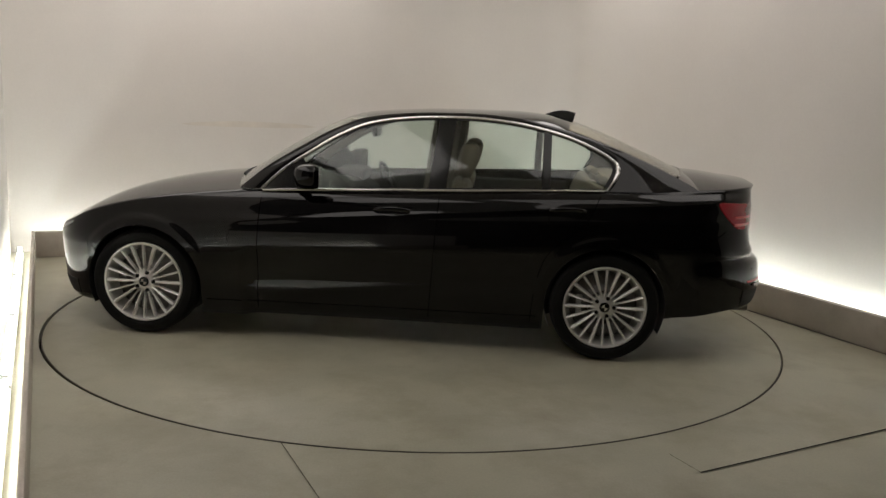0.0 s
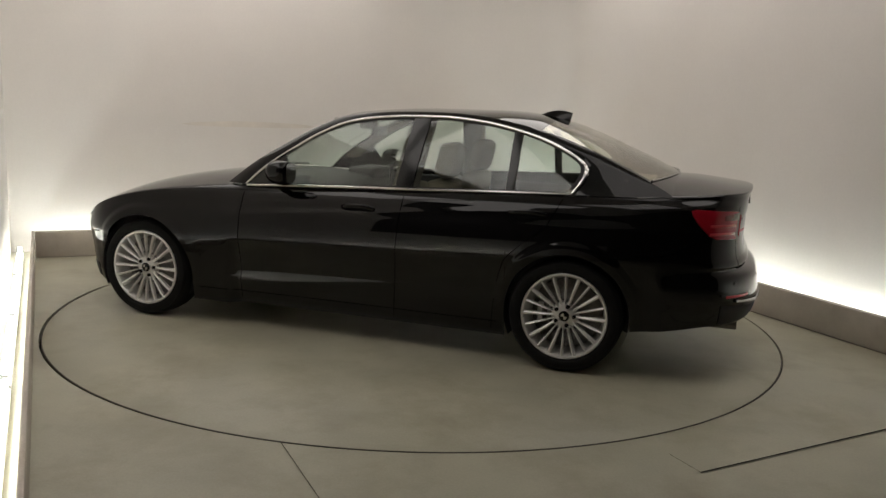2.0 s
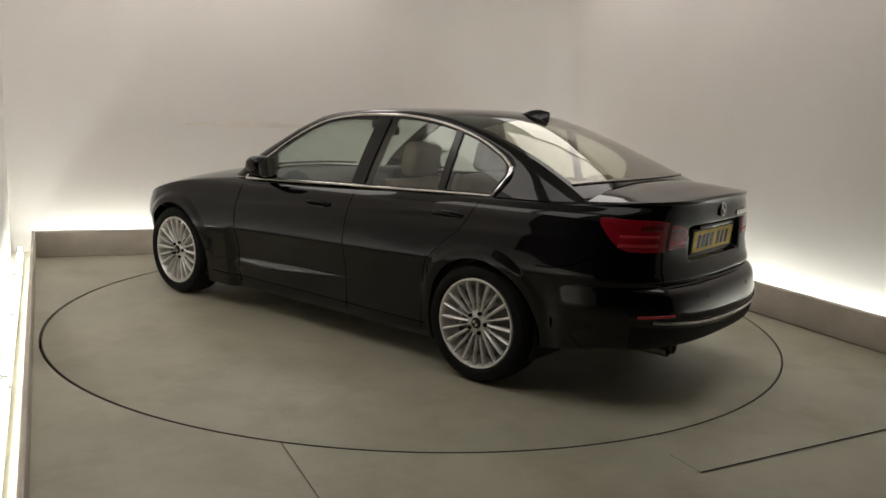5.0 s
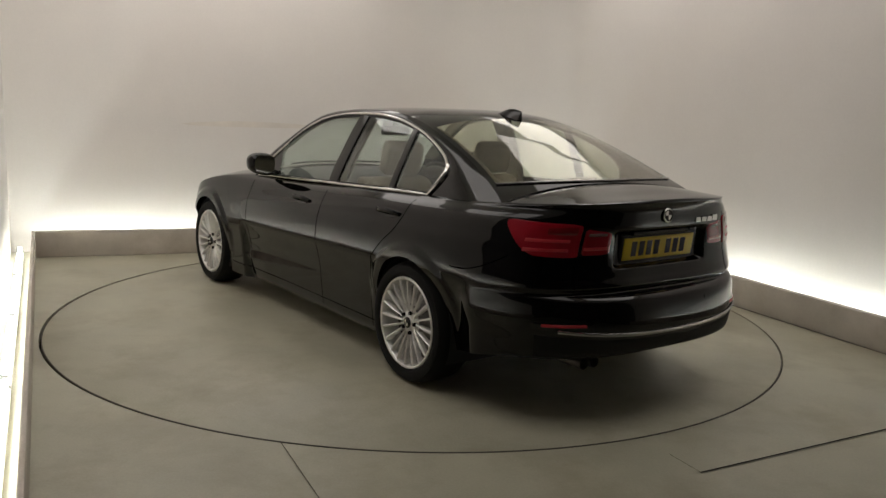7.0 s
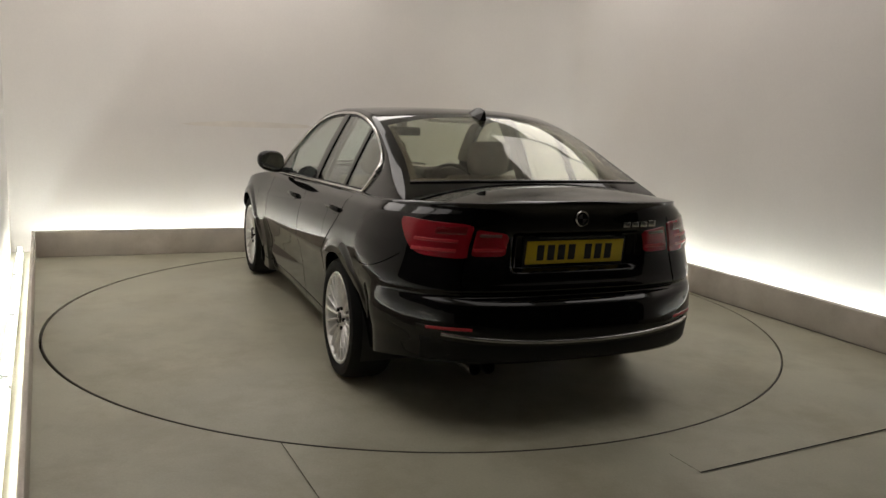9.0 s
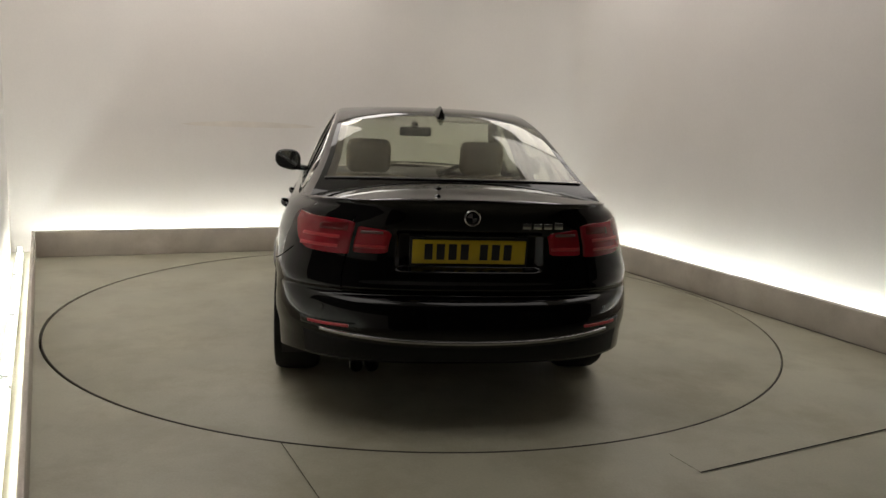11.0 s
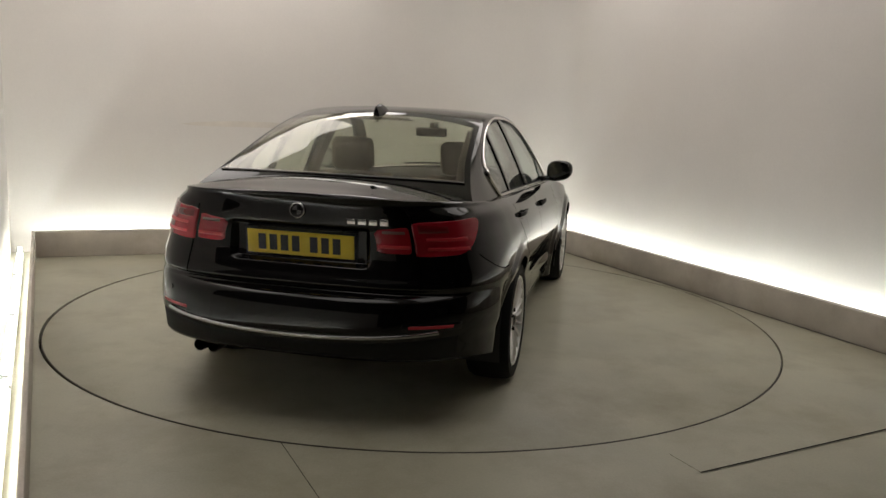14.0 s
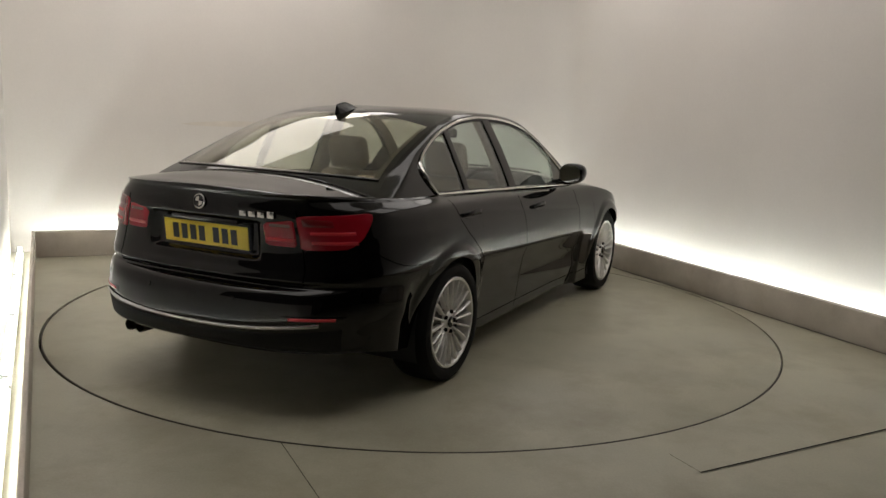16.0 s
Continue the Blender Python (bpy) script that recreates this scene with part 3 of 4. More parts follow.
        # black rubber seal round the glass, inside the chrome
        bm = bmesh.new()
        rows = []
        hub = Vector((0.95, 0, 1.13))
        for k in np.linspace(0.4, 15.6, 80):
            p = dlo3(k)
            inward = Vector((hub.x - p.x, 0, hub.z - p.z))
            inward = Vector((inward.x * 0.35, 0, inward.z)) if 2.5 < k < 12 else inward
            q = p + inward.normalized() * (0.020 + 0.016 * ease((k - 10) / 4))
            rows.append([Vector((v.x, (side_y(v.x, v.z) - 0.004) * s, v.z)) for v in (p, p.lerp(q, 0.5), q)])
        sheet(bm, rows)
        part("window_seal", bm, BLACK, root)
        bm = bmesh.new()
        sheet(bm, [[Vector((x, (side_y(x, z) - 0.004) * s, z)) for z in (belt_z(x), belt_z(x) + 0.016)] for x in np.linspace(0.05, 2.05, 30)])
        part("window_seal", bm, BLACK, root)
        # cloth-covered pillar linings inside the cabin
        bm = bmesh.new()
        rows = []
        for k in np.linspace(9.6, 15.8, 26):
            a, b = dlo3(min(k + 0.3, 15.9)), arc(k, 0.90 * s)
            a = Vector((a.x + 0.015, (a.y - 0.05) * s, a.z))
            rows.append([a.lerp(b, t) + Vector((0, -s * 0.02 * math.sin(math.pi * t), -0.02 * t)) for t in np.linspace(0, 1, 7)])
        sheet(bm, rows)
        part("pillar_lining", bm, LINING, root, "beige lining of the rear pillar")
        bm = bmesh.new()
        sheet(bm, [[Vector((x - 0.10 * (z - 1.15), (side_y(x, z) - 0.045 - e) * s, z)) for x, e in ((1.10, 0.0), (1.08, 0.03), (0.95, 0.03), (0.93, 0.0))] for z in np.linspace(0.9, 1.40, 9)])
        part("pillar_lining", bm, LINING, root, "beige lining of the centre pillar")
        bm = bmesh.new()
        rows = []
        for k in np.linspace(1.0, 10.0, 40):
            a, b = dlo3(k), arc(k, 0.93 * s)
            rows.append([Vector((a.x, (a.y - 0.03) * s, a.z - 0.012)), Vector(((a.x + b.x) / 2, (a.y - 0.055) * s, (a.z + b.z) / 2 - 0.03)), b - Vector((0, 0, 0.035))])
        sheet(bm, rows)
        part("roof_rail_lining", bm, LINING, root)
        # chrome window surround
        bm = bmesh.new()
        loop = [dlo3(k, 0.004) for k in np.linspace(0.0, 16, 90)]
        loop += [Vector((x, side_y(x, belt_z(x)) + 0.006, belt_z(x) + 0.004)) for x in np.linspace(0.03, 2.09, 50)]
        tube(bm, [(p.x, p.y * s, p.z) for p in loop], [0.0088 + 0.0062 * math.exp(-(((i / 89 * 16) - 14.2) / 1.5) ** 2) if i < 90 else 0.0085 for i in range(len(loop))], 8)
        part("window_trim", bm, CHROME, root, "satin chrome window surround")
    # inside lining
    bm = bmesh.new()
    sheet(bm, [[arc(4.2 + 5.0 * i / 12, -0.96 + 1.92 * j / 12) - Vector((0, 0, 0.03)) for j in range(13)] for i in range(13)])
    part("headliner", bm, HEADLINER, root, "pale cloth headliner")


SPOKES = [None, None]


def car_wheels(root):
    for cx, w in ((BASE, 0.886), (0.0, 0.893)):
        for s in (1, -1):
            m = Matrix.Translation((cx, s * w, WHEEL_R)) @ (Matrix.Identity(4) if s == 1 else Matrix.Rotation(math.pi, 4, "Z"))
            bm = bmesh.new()
            lathe(bm, [(0.10, -0.02), (0.12, -0.05), (0.20, -0.10), (0.205, -0.20), (0.232, -0.225)], 48)
            wheel = part("wheel", bm, DISC, root)
            wheel.matrix_basis = m
            bm = bmesh.new()
            lathe(bm, [(0.228, -0.215), (0.235, -0.228), (0.27, -0.232), (0.305, -0.222), (0.321, -0.195), (0.325, -0.15), (0.3255, -0.11), (0.325, -0.07), (0.321, -0.022), (0.306, 0.004), (0.285, 0.010), (0.262, 0.008), (0.254, 0.004), (0.247, -0.006), (0.243, -0.02)], 80)
            part("tyre", bm, RUBBER, wheel, "black road tyre")
            bm = bmesh.new()
            lathe(bm, [(0.247, -0.012), (0.2475, -0.001), (0.243, 0.004), (0.234, 0.002), (0.226, -0.012), (0.222, -0.04), (0.205, -0.10), (0.200, -0.16)], 96)
            part("rim", bm, ALLOY, wheel, "silver multi-spoke alloy rim")
            # twenty slim spokes, broad and narrow by turns, on two shared meshes
            for k in range(20):
                if k < 2 and not SPOKES[k]:
                    half = 0.0092 if k == 0 else 0.0064
                    bm = bmesh.new()
                    rows = []
                    for i in range(8):
                        t = i / 7
                        r = 0.060 + (0.231 - 0.060) * t
                        h = -0.022 + 0.020 * math.sin(t * math.pi * 0.55)
                        hw = half * (0.62 + 0.45 * t)
                        rows.append([Vector(p) for p in ((r, h - 0.024, -hw * 1.2), (r, h - 0.003, -hw), (r, h + 0.003, 0), (r, h - 0.003, hw), (r, h - 0.024, hw * 1.2))])
                    sheet(bm, rows)
                    ob = part("spoke", bm, ALLOY, wheel)
                    SPOKES[k] = ob.data
                else:
                    ob = new("spoke", SPOKES[k % 2])
                    ob.parent = wheel
                ob.matrix_basis = Matrix.Rotation(2 * math.pi * k / 20, 4, "Y")
            bm = bmesh.new()
            lathe(bm, [(0.001, -0.014), (0.034, -0.014), (0.036, -0.018), (0.066, -0.026), (0.078, -0.034), (0.080, -0.06)], 40)
            part("hub", bm, ALLOY, wheel)
            bm = bmesh.new()
            lathe(bm, [(0.001, -0.004), (0.024, -0.006), (0.030, -0.010), (0.031, -0.018)], 32)
            part("centre_cap", bm, GLOSS_BLACK, wheel, "dark round centre cap with plain emblem")
            for k in range(2):
                bm = bmesh.new()
                a0 = k * math.pi
                fan = [Vector((0.018 * math.cos(a), -0.003, 0.018 * math.sin(a))) for a in (a0 + math.pi / 2 * i / 6 for i in range(7))]
                bm.faces.new([bm.verts.new(p) for p in [Vector((0, -0.003, 0))] + fan])
                part("emblem", bm, CHROME, wheel)
            # five black discs painted as the shade inside the bolt holes
            for k in range(5):
                a = 2 * math.pi * (k + 0.5) / 5
                bm = bmesh.new()
                lathe(bm, [(0.001, -0.010), (0.0105, -0.011), (0.012, -0.03)], 12, "y", (0.056 * math.cos(a), 0, 0.056 * math.sin(a)))
                part("bolt_hole_shade", bm, DARK, wheel)
            bm = bmesh.new()
            lathe(bm, [(0.07, -0.075), (0.15, -0.075), (0.152, -0.09), (0.15, -0.10)], 48)
            part("brake_disc", bm, DISC, wheel)
            bm = bmesh.new()
            box(bm, (0.09, -0.12, -0.06), (0.165, -0.06, 0.06), None, 0.012)
            part("brake_caliper", bm, ALLOY if cx == 0 else DISC, wheel)
            # wheel housing
            bm = bmesh.new()
            prof = []
            for a in np.linspace(-25, 205, 31):
                c, n = math.cos(radians(a)), math.sin(radians(a))
                prof.append([Vector((cx + ARCH_R * c, s * 0.86, WHEEL_R + ARCH_R * n)), Vector((cx + ARCH_R * c, s * 0.52, WHEEL_R + ARCH_R * n)), Vector((cx, s * 0.52, WHEEL_R))])
            sheet(bm, prof)
            part("wheel_housing", bm, BLACK, root)


def xi_at(y):
    return XR + LR - LR * max(0.0, 1 - min(1.0, abs(y) / 0.875) ** NR) ** (1 / NR)


def rear_pt(y, z, off=0.003):
    return skin_out(xi_at(y), z, off, 1 if y >= 0 else -1)


def patch(name, cols, lo, hi, side, off, material, root, label="", rows=6, depth=0.012):
    """A lens or panel on the skin: columns along xi, its lower and upper edge as functions of xi, turned in at the rim."""
    bm = bmesh.new()
    span = cols[-1] - cols[0]
    rim = math.copysign(min(0.006, abs(span) * 0.1), span)
    inner = [c for c in cols[1:-1] if min(abs(c - cols[0]), abs(c - cols[-1])) > abs(rim) * 1.5]
    across = [cols[0], cols[0] + rim, *inner, cols[-1] - rim, cols[-1]]
    grid = []
    for i, xi in enumerate(across):
        a, b = lo(xi), hi(xi)
        r = min(0.006 / max(0.001, b - a), 0.2)
        row = []
        for t in (0.0, r, *(r + (1 - 2 * r) * j / rows for j in range(1, rows)), 1 - r, 1.0):
            edge = i in (0, len(across) - 1) or t in (0.0, 1.0)
            row.append(skin_out(xi, a + (b - a) * t, off - (depth if edge else 0), side))
        grid.append(row)
    sheet(bm, grid)
    return part(name, bm, material, root, label)


def ribbon(name, points, width, side, material, root, off=0.0012):
    bm = bmesh.new()
    rows = []
    n = len(points)
    for i, (x, z) in enumerate(points):
        a, b = points[max(i - 1, 0)], points[min(i + 1, n - 1)]
        d = Vector((b[0] - a[0], b[1] - a[1])).normalized() * width / 2
        rows.append([skin_out(x - d.y, z + d.x, off, side), skin_out(x + d.y, z - d.x, off, side)])
    sheet(bm, rows)
    return part(name, bm, material, root)


def car_details(root):
    for s in (1, -1):
        # tail lamps: outer half on the wing, inner half on the boot lid
        xo = [xi_at(0.5585) + (-0.645 - xi_at(0.5585)) * i / 22 for i in range(23)]
        x0, x1 = xo[0], xo[-1]
        f = lambda x: (x - x0) / (x1 - x0)
        bend = lambda q, r, h: h * (1 - math.sqrt(max(0, 1 - max(0, (r - q) / r, (q - 1 + r) / r) ** 2)))
        lamp = patch("tail_lamp", xo, lambda x: 0.795 + 0.020 * f(x) + 0.125 * max(0, f(x) - 0.45) ** 1.6 / 0.384 + bend(f(x), 0.10, 0.012), lambda x: 0.958 + 0.014 * f(x) - bend(f(x), 0.14, 0.016), s, 0.006, RED, root, "red wrap-round tail lamp with light bars", rows=8)
        for zz, mt in ((0.878, RED_BRIGHT), (0.836, RED_BRIGHT)):
            b = patch("light_bar", xo[2:15], lambda x: zz - 0.009, lambda x: zz + 0.009, s, 0.0075, mt, lamp, rows=3, depth=0.0025)
        b = patch("light_bar", xo[1:9], lambda x: 0.905, lambda x: 0.948 - 0.03 * f(x), s, 0.0085, RED_DARK, lamp, rows=3, depth=0.004)
        xi_in = [xi_at(0.372) + (xi_at(0.5555) - xi_at(0.372)) * i / 12 for i in range(13)]
        g = lambda x: (x - xi_in[0]) / (xi_in[-1] - xi_in[0])
        lamp = patch("boot_lamp", xi_in, lambda x: 0.806 + bend(g(x), 0.25, 0.022), lambda x: 0.918 + 0.02 * g(x) - bend(g(x), 0.22, 0.02), s, 0.005, RED, root, "red tail lamp half on the boot lid", rows=6)
        patch("light_bar", xi_in[1:12], lambda x: 0.832, lambda x: 0.850, s, 0.0068, RED_BRIGHT, lamp, rows=2, depth=0.0025)
        patch("reversing_lens", xi_in[2:11], lambda x: 0.898, lambda x: 0.914, s, 0.0075, SMOKED, lamp, "smoked reversing lens", rows=2, depth=0.004)
        # low reflectors in the bumper
        xr = [xi_at(0.53) + (xi_at(0.72) - xi_at(0.53)) * i / 10 for i in range(11)]
        slot = [xi_at(0.50) + (xi_at(0.75) - xi_at(0.50)) * i / 10 for i in range(11)]
        patch("reflector_slot", slot, lambda x: 0.474, lambda x: 0.513, s, 0.0022, GLOSS_BLACK, root, rows=3, depth=0.004)
        patch("bumper_reflector", xr, lambda x: 0.485, lambda x: 0.503, s, 0.0045, RED_BRIGHT, root, "thin red bumper reflector", rows=3, depth=0.006)
        # head lamps
        xh = list(np.linspace(3.32, 3.56, 14))
        patch("head_lamp", xh, lambda x: 0.535 + 0.5 * (3.56 - x), lambda x: max(curve(TOP, x) - 0.016, 0.543 + 0.5 * (3.56 - x)), s, 0.004, LAMP_CLEAR, root, "clear head lamp lens", rows=5)
        # black lower lip of the front bumper
        patch("front_lip", list(np.linspace(3.30, 3.57, 12)), lambda x: 0.19, lambda x: 0.295, s, 0.003, BLACK, root, "matt black front bumper lip", rows=4)
        # shut lines
        ribbon("shut_line", [(2.10 - 0.03 * (z - 0.5), z) for z in np.linspace(0.19, 0.905, 24)], 0.0036, s, SEAM, root)
        ribbon("shut_line", [(1.03 - 0.06 * (z - 0.6), z) for z in np.linspace(0.19, 0.95, 24)], 0.0036, s, SEAM, root)
        ribbon("shut_line", [(curve([(0.16, 0.44), (0.4, 0.42), (0.6, 0.37), (0.72, 0.26), (0.82, 0.14), (1.0, 0.05)], z), z) for z in np.linspace(0.19, 0.975, 32)], 0.0036, s, SEAM, root)
        ribbon("shut_line", [(x, 0.70 + 0.10 * min(1, max(0, (-0.40 - x) / 0.3)) ** 2) for x in np.linspace(-0.36, -0.70, 16)], 0.004, s, SEAM, root)
        ribbon("shut_line", [(xi_at(0.575), z) for z in np.linspace(0.64, 0.975, 18)], 0.003, s, SEAM, root)
        ribbon("shut_line", [(x, 0.235) for x in np.linspace(2.42, 0.40, 40)], 0.004, s, SEAM, root)
        # door handles
        for hx, hz, door in ((1.29, 0.835, "front_door"), (0.25, 0.885, "rear_door")):
            door = DOORS[door + (" l" if s == 1 else " r")]
            bm = bmesh.new()
            ring = []
            for i in range(21):
                a = 2 * math.pi * i / 20
                ring.append(skin_out(hx + 0.095 * math.cos(a), hz - 0.004 + 0.024 * math.sin(a), 0.0016, s))
            c = bm.verts.new(skin_out(hx, hz - 0.004, 0.0014, s))
            vs = [bm.verts.new(p) for p in ring[:-1]]
            for i in range(20):
                bm.faces.new((c, vs[i], vs[(i + 1) % 20]))
            part("handle_cup", bm, GLOSS_BLACK, door)
            bm = bmesh.new()
            pts = [skin_out(hx + 0.105 * t, hz + 0.004 * math.cos(t * 1.5), 0.004 + 0.030 * (1 - t**4), s) for t in np.linspace(-1, 1, 15)]
            tube(bm, pts, 0.012, 10, 0.55)
            part("door_handle", bm, PAINT, door, "body-coloured pull handle")
        # mirror
        bm = bmesh.new()
        nu, nv = 20, 14
        rows = []
        for i in range(nu + 1):
            a = math.pi * (i / nu)
            row = []
            for j in range(nv * 2):
                b = math.pi * j / nv
                ex = lambda v, p: math.copysign(abs(v) ** p, v)
                cy, cz = ex(math.cos(b), 0.75) * math.sin(a) ** 0.55, ex(math.sin(b), 0.75) * math.sin(a) ** 0.55
                x = 1.772 + (0.085 if i < nu / 2 else 0.055) * ex(math.cos(a), 0.8)
                row.append(Vector((x, s * (0.918 + 0.094 * cy), 1.022 + 0.010 * cy + 0.075 * cz * (1 - 0.12 * cy))))
            rows.append(row + [row[0]])
        sheet(bm, rows)
        bmesh.ops.remove_doubles(bm, verts=bm.verts[:], dist=1e-5)
        mirror = part("door_mirror", bm, PAINT, root, "black rounded door mirror housing")
        bm = bmesh.new()
        disc = []
        for a in np.linspace(0, 2 * math.pi, 29)[:-1]:
            out = 0.078 * math.copysign(abs(math.cos(a)) ** 0.7, math.cos(a))
            disc.append(Vector((1.709 - 0.11 * out, s * (0.918 + out), 1.026 + 0.062 * math.copysign(abs(math.sin(a)) ** 0.7, math.sin(a)))))
        bm.faces.new([bm.verts.new(p) for p in disc])
        part("mirror_glass", bm, MIRROR, mirror, "silvered mirror glass", smooth=False)
        bm = bmesh.new()
        tube(bm, [(1.86, s * 0.75, 0.945), (1.84, s * 0.80, 0.955), (1.81, s * 0.86, 0.965), (1.79, s * 0.90, 0.975)], 0.022, 10, 1.6)
        part("mirror_foot", bm, GLOSS_BLACK, mirror)
        # front triangle of the door window
        bm = bmesh.new()
        bm.faces.new([bm.verts.new(Vector((x, s * (side_y(x, z) + 0.001), z))) for x, z in ((2.09, 0.93), (1.80, 0.945), (1.80, 1.02), (1.86, 1.12), (1.99, 1.03))])
        part("mirror_sail", bm, GLOSS_BLACK, root)

    # bumper strip, lower grille and boot features, all across the middle
    bm = bmesh.new()
    tube(bm, [rear_pt(y, 0.432 + 0.03 * (y / 0.6) ** 2, 0.006) for y in np.linspace(-0.66, 0.66, 41)], 0.0085, 8, 0.8)
    part("bumper_strip", bm, STRIP, root, "satin chrome strip along the bumper")
    bm = bmesh.new()
    sheet(bm, [[rear_pt(y, 0.323 + (0.097 + 0.03 * (y / 0.6) ** 2) * k / 6, 0.003 if 0 < k < 6 else -0.006) for k in range(7)] for y in np.linspace(-0.74, 0.74, 45)])
    part("lower_apron", bm, APRON, root, "matt black lower bumper apron")
    bm = bmesh.new()
    sheet(bm, [[rear_pt(y, z, 0.0014) for z in (0.633, 0.638)] for y in np.linspace(-0.57, 0.57, 33)])
    part("boot_gap", bm, SEAM, root)
    for y in (-0.66, -0.26, 0.26, 0.66):
        bm = bmesh.new()
        ring = [rear_pt(y + 0.011 * math.cos(a), 0.565 + 0.011 * math.sin(a), 0.0022) for a in np.linspace(0, 2 * math.pi, 17)[:-1]]
        bm.faces.new([bm.verts.new(p) for p in ring])
        part("parking_sensor", bm, GLOSS_BLACK, root, smooth=False)
    # exhaust
    for y in (0.43, 0.50):
        bm = bmesh.new()
        lathe(bm, [(0.028, 0.20), (0.031, 0.19), (0.031, 0.0), (0.029, -0.004), (0.026, 0.002), (0.026, 0.15), (0.001, 0.16)], 24, "x", (-0.925, y, 0.298))
        part("exhaust_pipe", bm, EXHAUST, root, "dark steel exhaust tip")
    # number plate with plain bars
    tilt = Matrix.Translation((-0.899, 0, 0.823)) @ Matrix.Rotation(radians(-6), 4, "Y")
    bm = bmesh.new()
    box(bm, (-0.004, -0.272, -0.066), (0.03, 0.272, 0.066), tilt, 0.003)
    holder = part("plate_holder", bm, BLACK, root)
    bm = bmesh.new()
    box(bm, (-0.009, -0.26, -0.0555), (-0.003, 0.26, 0.0555), tilt, 0.002)
    plate = part("number_plate", bm, PLATE, root, "yellow rear number plate with plain black bars")
    y = 0.205
    for k in range(7):
        bm = bmesh.new()
        box(bm, (-0.0105, y - 0.037, -0.037), (-0.0085, y, 0.037), tilt)
        part("plate_bar", bm, INK, plate, smooth=False)
        y -= 0.055 if k != 3 else 0.088
    # grip above the plate
    bm = bmesh.new()
    tube(bm, [rear_pt(v, 0.905, 0.010) for v in np.linspace(-0.22, 0.22, 15)], 0.012, 8)
    part("boot_grip", bm, GLOSS_BLACK, root)
    # round emblem, drawn plainly
    face = Matrix.Translation((-0.9430, 0, 0.983)) @ Matrix.Rotation(radians(5), 4, "Y") @ Matrix.Diagonal((1, 0.9, 0.9, 1))
    bm = bmesh.new()
    lathe(bm, [(0.001, -0.006), (0.034, -0.006), (0.040, -0.004), (0.041, 0.01)], 36, "x")
    bmesh.ops.transform(bm, matrix=face, verts=bm.verts[:])
    badge = part("emblem", bm, GLOSS_BLACK, root, "round silver and black emblem")
    bm = bmesh.new()
    lathe(bm, [(0.033, -0.008), (0.037, -0.009), (0.041, -0.006)], 36, "x")
    bmesh.ops.transform(bm, matrix=face, verts=bm.verts[:])
    part("emblem_ring", bm, CHROME, badge)
    for k in (0, 1):
        bm = bmesh.new()
        fan = [Vector((-0.0075, 0.025 * math.cos(a), 0.025 * math.sin(a))) for a in (k * math.pi + math.pi / 2 * i / 8 for i in range(9))]
        bm.faces.new([bm.verts.new(face @ p) for p in [Vector((-0.0075, 0, 0))] + fan])
        part("emblem_field", bm, CHROME, badge)
    for k in range(4):
        bm = bmesh.new()
        y = -0.235 - 0.050 * k
        p = rear_pt(y, 0.948, 0.001)
        box(bm, (p.x - 0.003, y - 0.038, 0.936), (p.x + 0.004, y, 0.960 if k < 3 else 0.966), None, 0.001)
        part("model_bar", bm, CHROME, root, "small chrome badge drawn as bars")
    # roof aerial
    bm = bmesh.new()
    rows = []
    for i in range(12):
        t = i / 11
        x = 0.40 - 0.21 * t
        h = 0.062 * math.sin(min(1, t * 1.18) * math.pi / 2) ** 1.2
        w = 0.038 * (0.35 + 0.65 * math.sin(math.pi * (0.15 + 0.75 * t)))
        zb = curve([(0.17, 1.388), (0.36, 1.430), (0.6, 1.446)], x) - 0.006
        rows.append([Vector((x - 0.03 * v * t * 0.5, w * math.cos(a) * (1 - 0.75 * v), zb + h * v)) for a, v in ((0, 0), (0, 0.35), (0.5, 0.75), (1.2, 0.96), (math.pi / 2, 1.0), (math.pi - 1.2, 0.96), (math.pi - 0.5, 0.75), (math.pi, 0.35), (math.pi, 0))])
    g = sheet(bm, rows)
    bm.faces.new(g[-1]), bm.faces.new(g[0])
    part("roof_aerial", bm, GLOSS_BLACK, root, "black shark-fin roof aerial")
    # wipers at the foot of the windscreen
    for y0, y1 in ((-0.62, -0.02), (0.0, 0.55)):
        bm = bmesh.new()
        tube(bm, [arc(0.03, v) + Vector((0.0, 0, 0.008)) for v in np.linspace(y0, y1, 9)], 0.008, 6)
        part("wiper", bm, BLACK, root)


def soft_box(bm, lo, hi, m=None, r=0.04):
    box(bm, lo, hi, m, r)


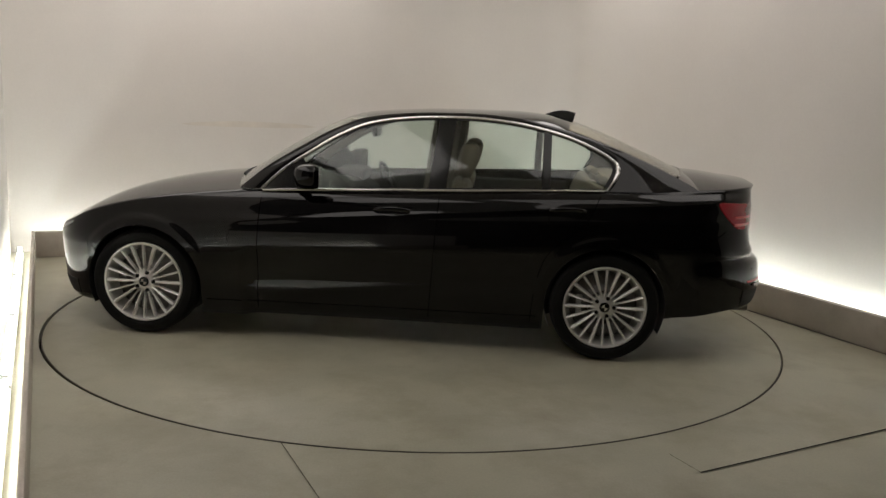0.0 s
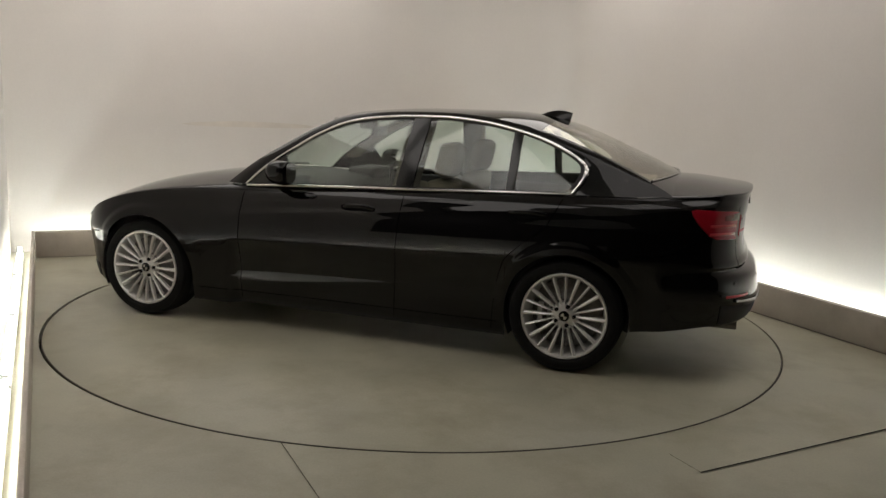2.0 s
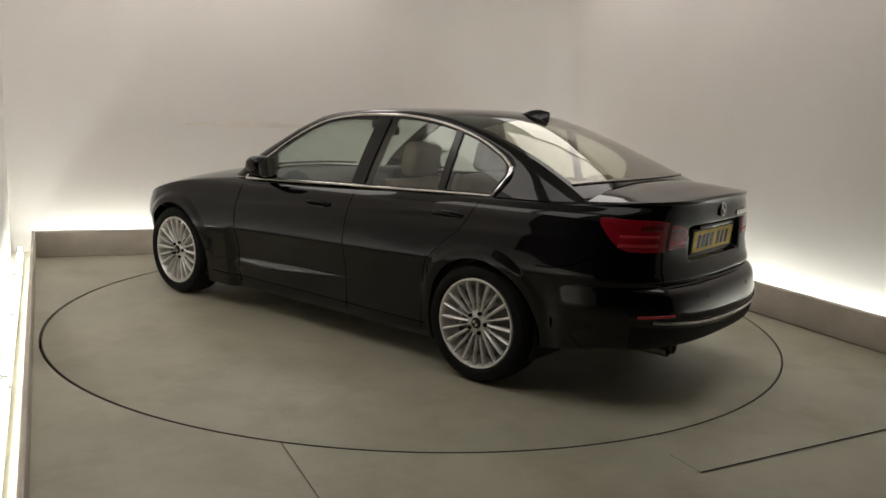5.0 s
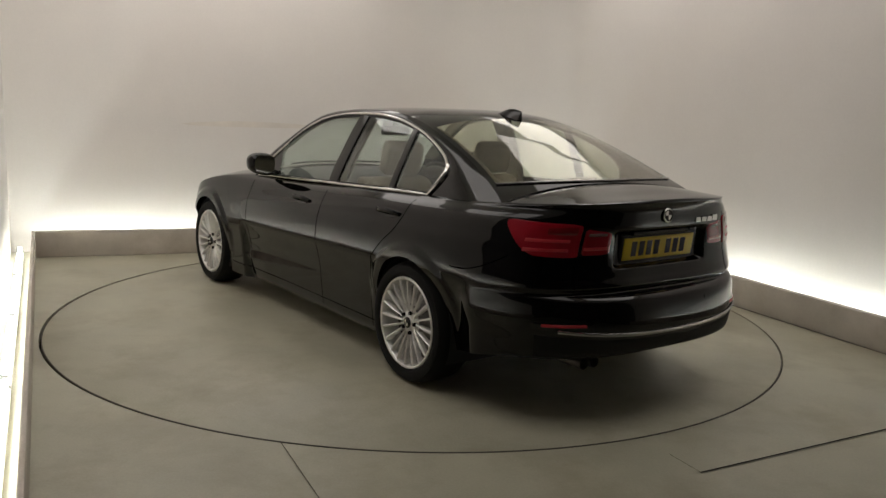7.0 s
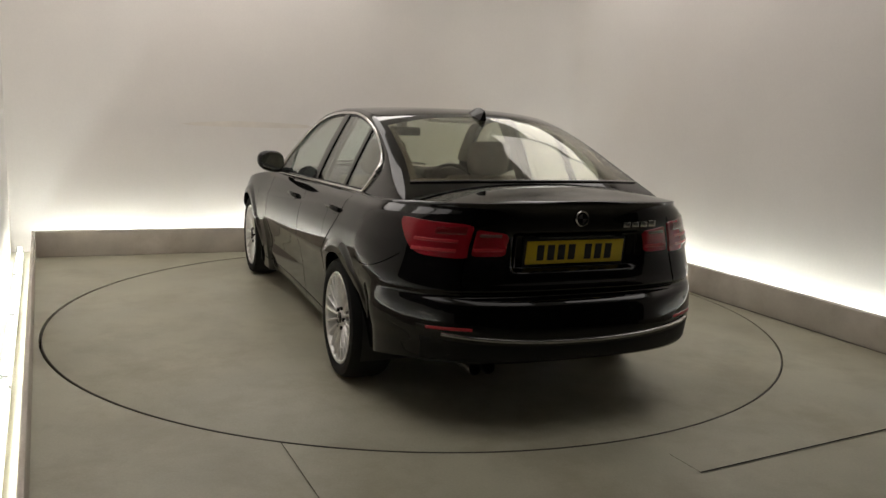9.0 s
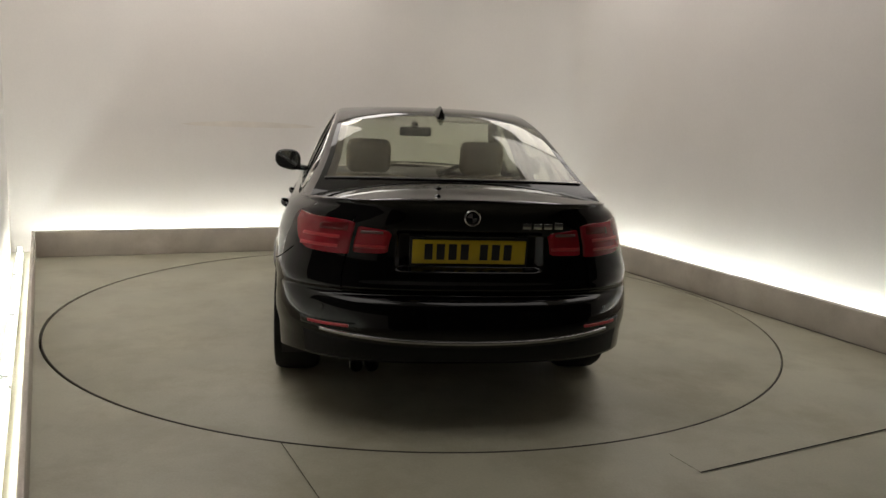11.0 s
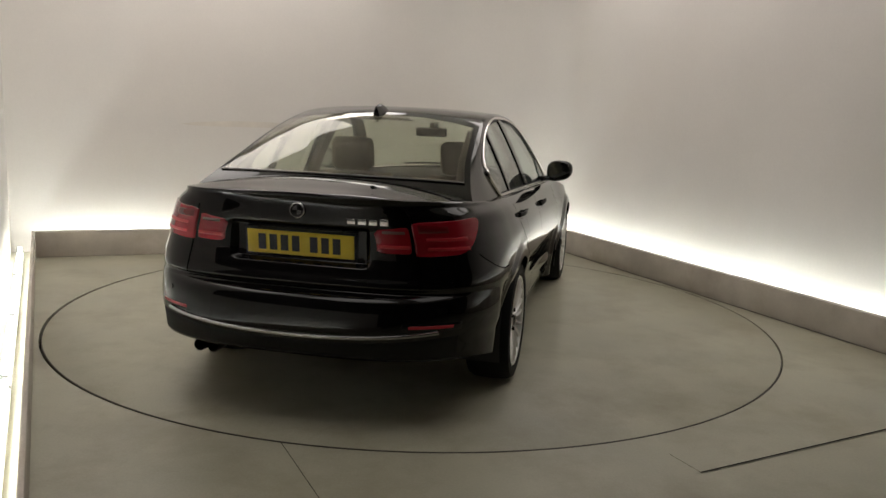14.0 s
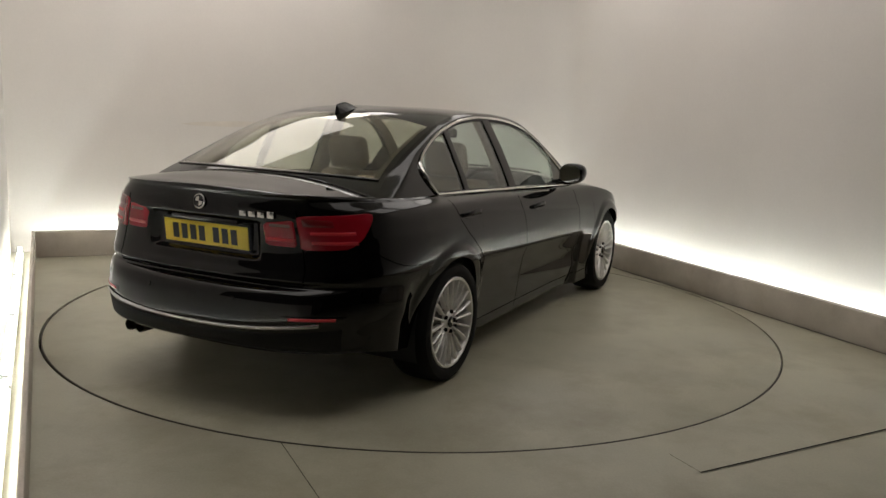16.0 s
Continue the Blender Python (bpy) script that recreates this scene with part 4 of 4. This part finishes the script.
def car_interior(root):
    bm = bmesh.new()
    sheet(bm, [[Vector((x, y, z)) for y, z in ((-0.80, 0.86), (-0.78, 0.70), (-0.76, 0.34), (0.76, 0.34), (0.78, 0.70), (0.80, 0.86))] for x in np.linspace(0.0, 2.2, 12)])
    part("cabin_tub", bm, TRIM_DARK, root, "dark cabin floor and door linings", smooth=False)
    for s in (1, -1):
        for x0, x1 in ((1.06, 2.05), (0.15, 1.0)):
            bm = bmesh.new()
            box(bm, (x0, min(s * 0.70, s * 0.755), 0.50), (x1, max(s * 0.70, s * 0.755), 0.925), None, 0.02)
            part("door_lining", bm, TRIM_DARK, root)
        # front seats
        lean = Matrix.Translation((1.02, s * 0.37, 0.52)) @ Matrix.Rotation(radians(-14), 4, "Y")
        bm = bmesh.new()
        box(bm, (-0.07, -0.245, 0.0), (0.06, 0.245, 0.50), lean, 0.055)
        box(bm, (0.02, -0.25, 0.05), (0.10, -0.18, 0.48), lean, 0.03)
        box(bm, (0.02, 0.18, 0.05), (0.10, 0.25, 0.48), lean, 0.03)
        seat = part("front_seat", bm, LEATHER, root, "beige leather front seat")
        bm = bmesh.new()
        box(bm, (1.00, s * 0.37 - 0.25, 0.38), (1.52, s * 0.37 + 0.25, 0.54), None, 0.06)
        part("seat_cushion", bm, LEATHER, seat)
        bm = bmesh.new()
        box(bm, (-0.06, -0.142, 0.515), (0.06, 0.142, 0.735), lean, 0.05)
        part("headrest", bm, LEATHER, seat, "beige leather headrest")
        for y in (-0.06, 0.06):
            bm = bmesh.new()
            tube(bm, [lean @ Vector((0, y, 0.46)), lean @ Vector((0, y, 0.56))], 0.007, 8)
            part("headrest_post", bm, CHROME, seat)
    lean = Matrix.Translation((0.20, 0, 0.50)) @ Matrix.Rotation(radians(-20), 4, "Y")
    bm = bmesh.new()
    box(bm, (-0.07, -0.66, 0.0), (0.07, 0.66, 0.54), lean, 0.05)
    bench = part("rear_bench", bm, LEATHER, root, "beige leather rear bench")
    bm = bmesh.new()
    box(bm, (0.16, -0.67, 0.36), (0.68, 0.67, 0.54), None, 0.06)
    part("seat_cushion", bm, LEATHER, bench)
    for y, h in ((-0.37, 0.58), (0.37, 0.58), (0, 0.54)):
        bm = bmesh.new()
        box(bm, (-0.05, y - 0.13, 0.53), (0.04, y + 0.13, h + 0.025), lean, 0.04)
        part("headrest", bm, LEATHER, bench)
    # parcel shelf, facia, steering wheel, inner mirror, visors
    bm = bmesh.new()
    box(bm, (-0.55, -0.56, 1.028), (-0.02, 0.56, 1.046), None, 0.008)
    part("parcel_shelf", bm, LEATHER, root, "beige parcel shelf")
    bm = bmesh.new()
    sheet(bm, [[Vector((x, y, z - 0.05 * (abs(y) / 0.72) ** 3)) for y in np.linspace(-0.72, 0.72, 17)] for x, z in ((1.58, 0.60), (1.56, 0.78), (1.60, 0.88), (1.68, 0.935), (1.85, 0.955), (2.10, 0.965), (2.25, 0.955))])
    part("facia", bm, TRIM_DARK, root)
    bm = bmesh.new()
    box(bm, (1.63, -0.56, 0.90), (1.85, -0.20, 0.99), None, 0.03)
    part("instrument_hood", bm, TRIM_DARK, root)
    wm = Matrix.Translation((1.46, -0.37, 0.86)) @ Matrix.Rotation(radians(25), 4, "Y")
    bm = bmesh.new()
    lathe(bm, [(0.185 + 0.015 * math.cos(a), 0.015 * math.sin(a)) for a in np.linspace(0, 2 * math.pi, 11)], 40, "x")
    for a in (0, 120, 240):
        box(bm, (-0.012, -0.02, 0.0), (0.012, 0.02, 0.18), Matrix.Rotation(radians(a + 180), 4, "X"), 0.006)
    bmesh.ops.transform(bm, matrix=wm, verts=bm.verts[:])
    part("steering_wheel", bm, BLACK, root)
    bm = bmesh.new()
    box(bm, (1.50, -0.115, 1.235), (1.535, 0.115, 1.30), None, 0.014)
    box(bm, (1.53, -0.02, 1.28), (1.66, 0.02, 1.34), None, 0.01)
    part("inner_mirror", bm, BLACK, root)
    for s in (1, -1):
        bm = bmesh.new()
        box(bm, (1.42, s * 0.36 - 0.2, 1.345), (1.60, s * 0.36 + 0.2, 1.362), Matrix.Identity(4), 0.007)
        part("sun_visor", bm, HEADLINER, root)


def car():
    root = new("car")
    car_shell(root)
    car_cabin(root)
    car_wheels(root)
    car_interior(root)
    car_details(root)
    # underbody
    bm = bmesh.new()
    box(bm, (-0.50, -0.52, 0.20), (3.3, 0.52, 0.33), None, 0.03)
    part("underbody", bm, BLACK, root)
    bm = bmesh.new()
    box(bm, (0.42, -0.79, 0.162), (2.40, 0.79, 0.30), None, 0.02)
    part("floor_pan", bm, BLACK, root)
    return tagged(root, "glossy black four-door saloon car with silver multi-spoke wheels", "car")


saloon = car()


def motions():
    turn, start, ox, oy = -0.1233, 3.0452, -1.1994, 0.0228
    rows, plate = [], []
    for i in range(33):
        t = i / 2
        a = start + turn * t
        c, s = math.cos(a), math.sin(a)
        rows.append((t, pose(c * ox - s * oy, s * ox + c * oy, 0, 0, 0, math.degrees(a))))
        plate.append((t, pose(0, 0, 0, 0, 0, math.degrees(a))))
    walk(saloon, rows)
    walk(table, plate)


motions()
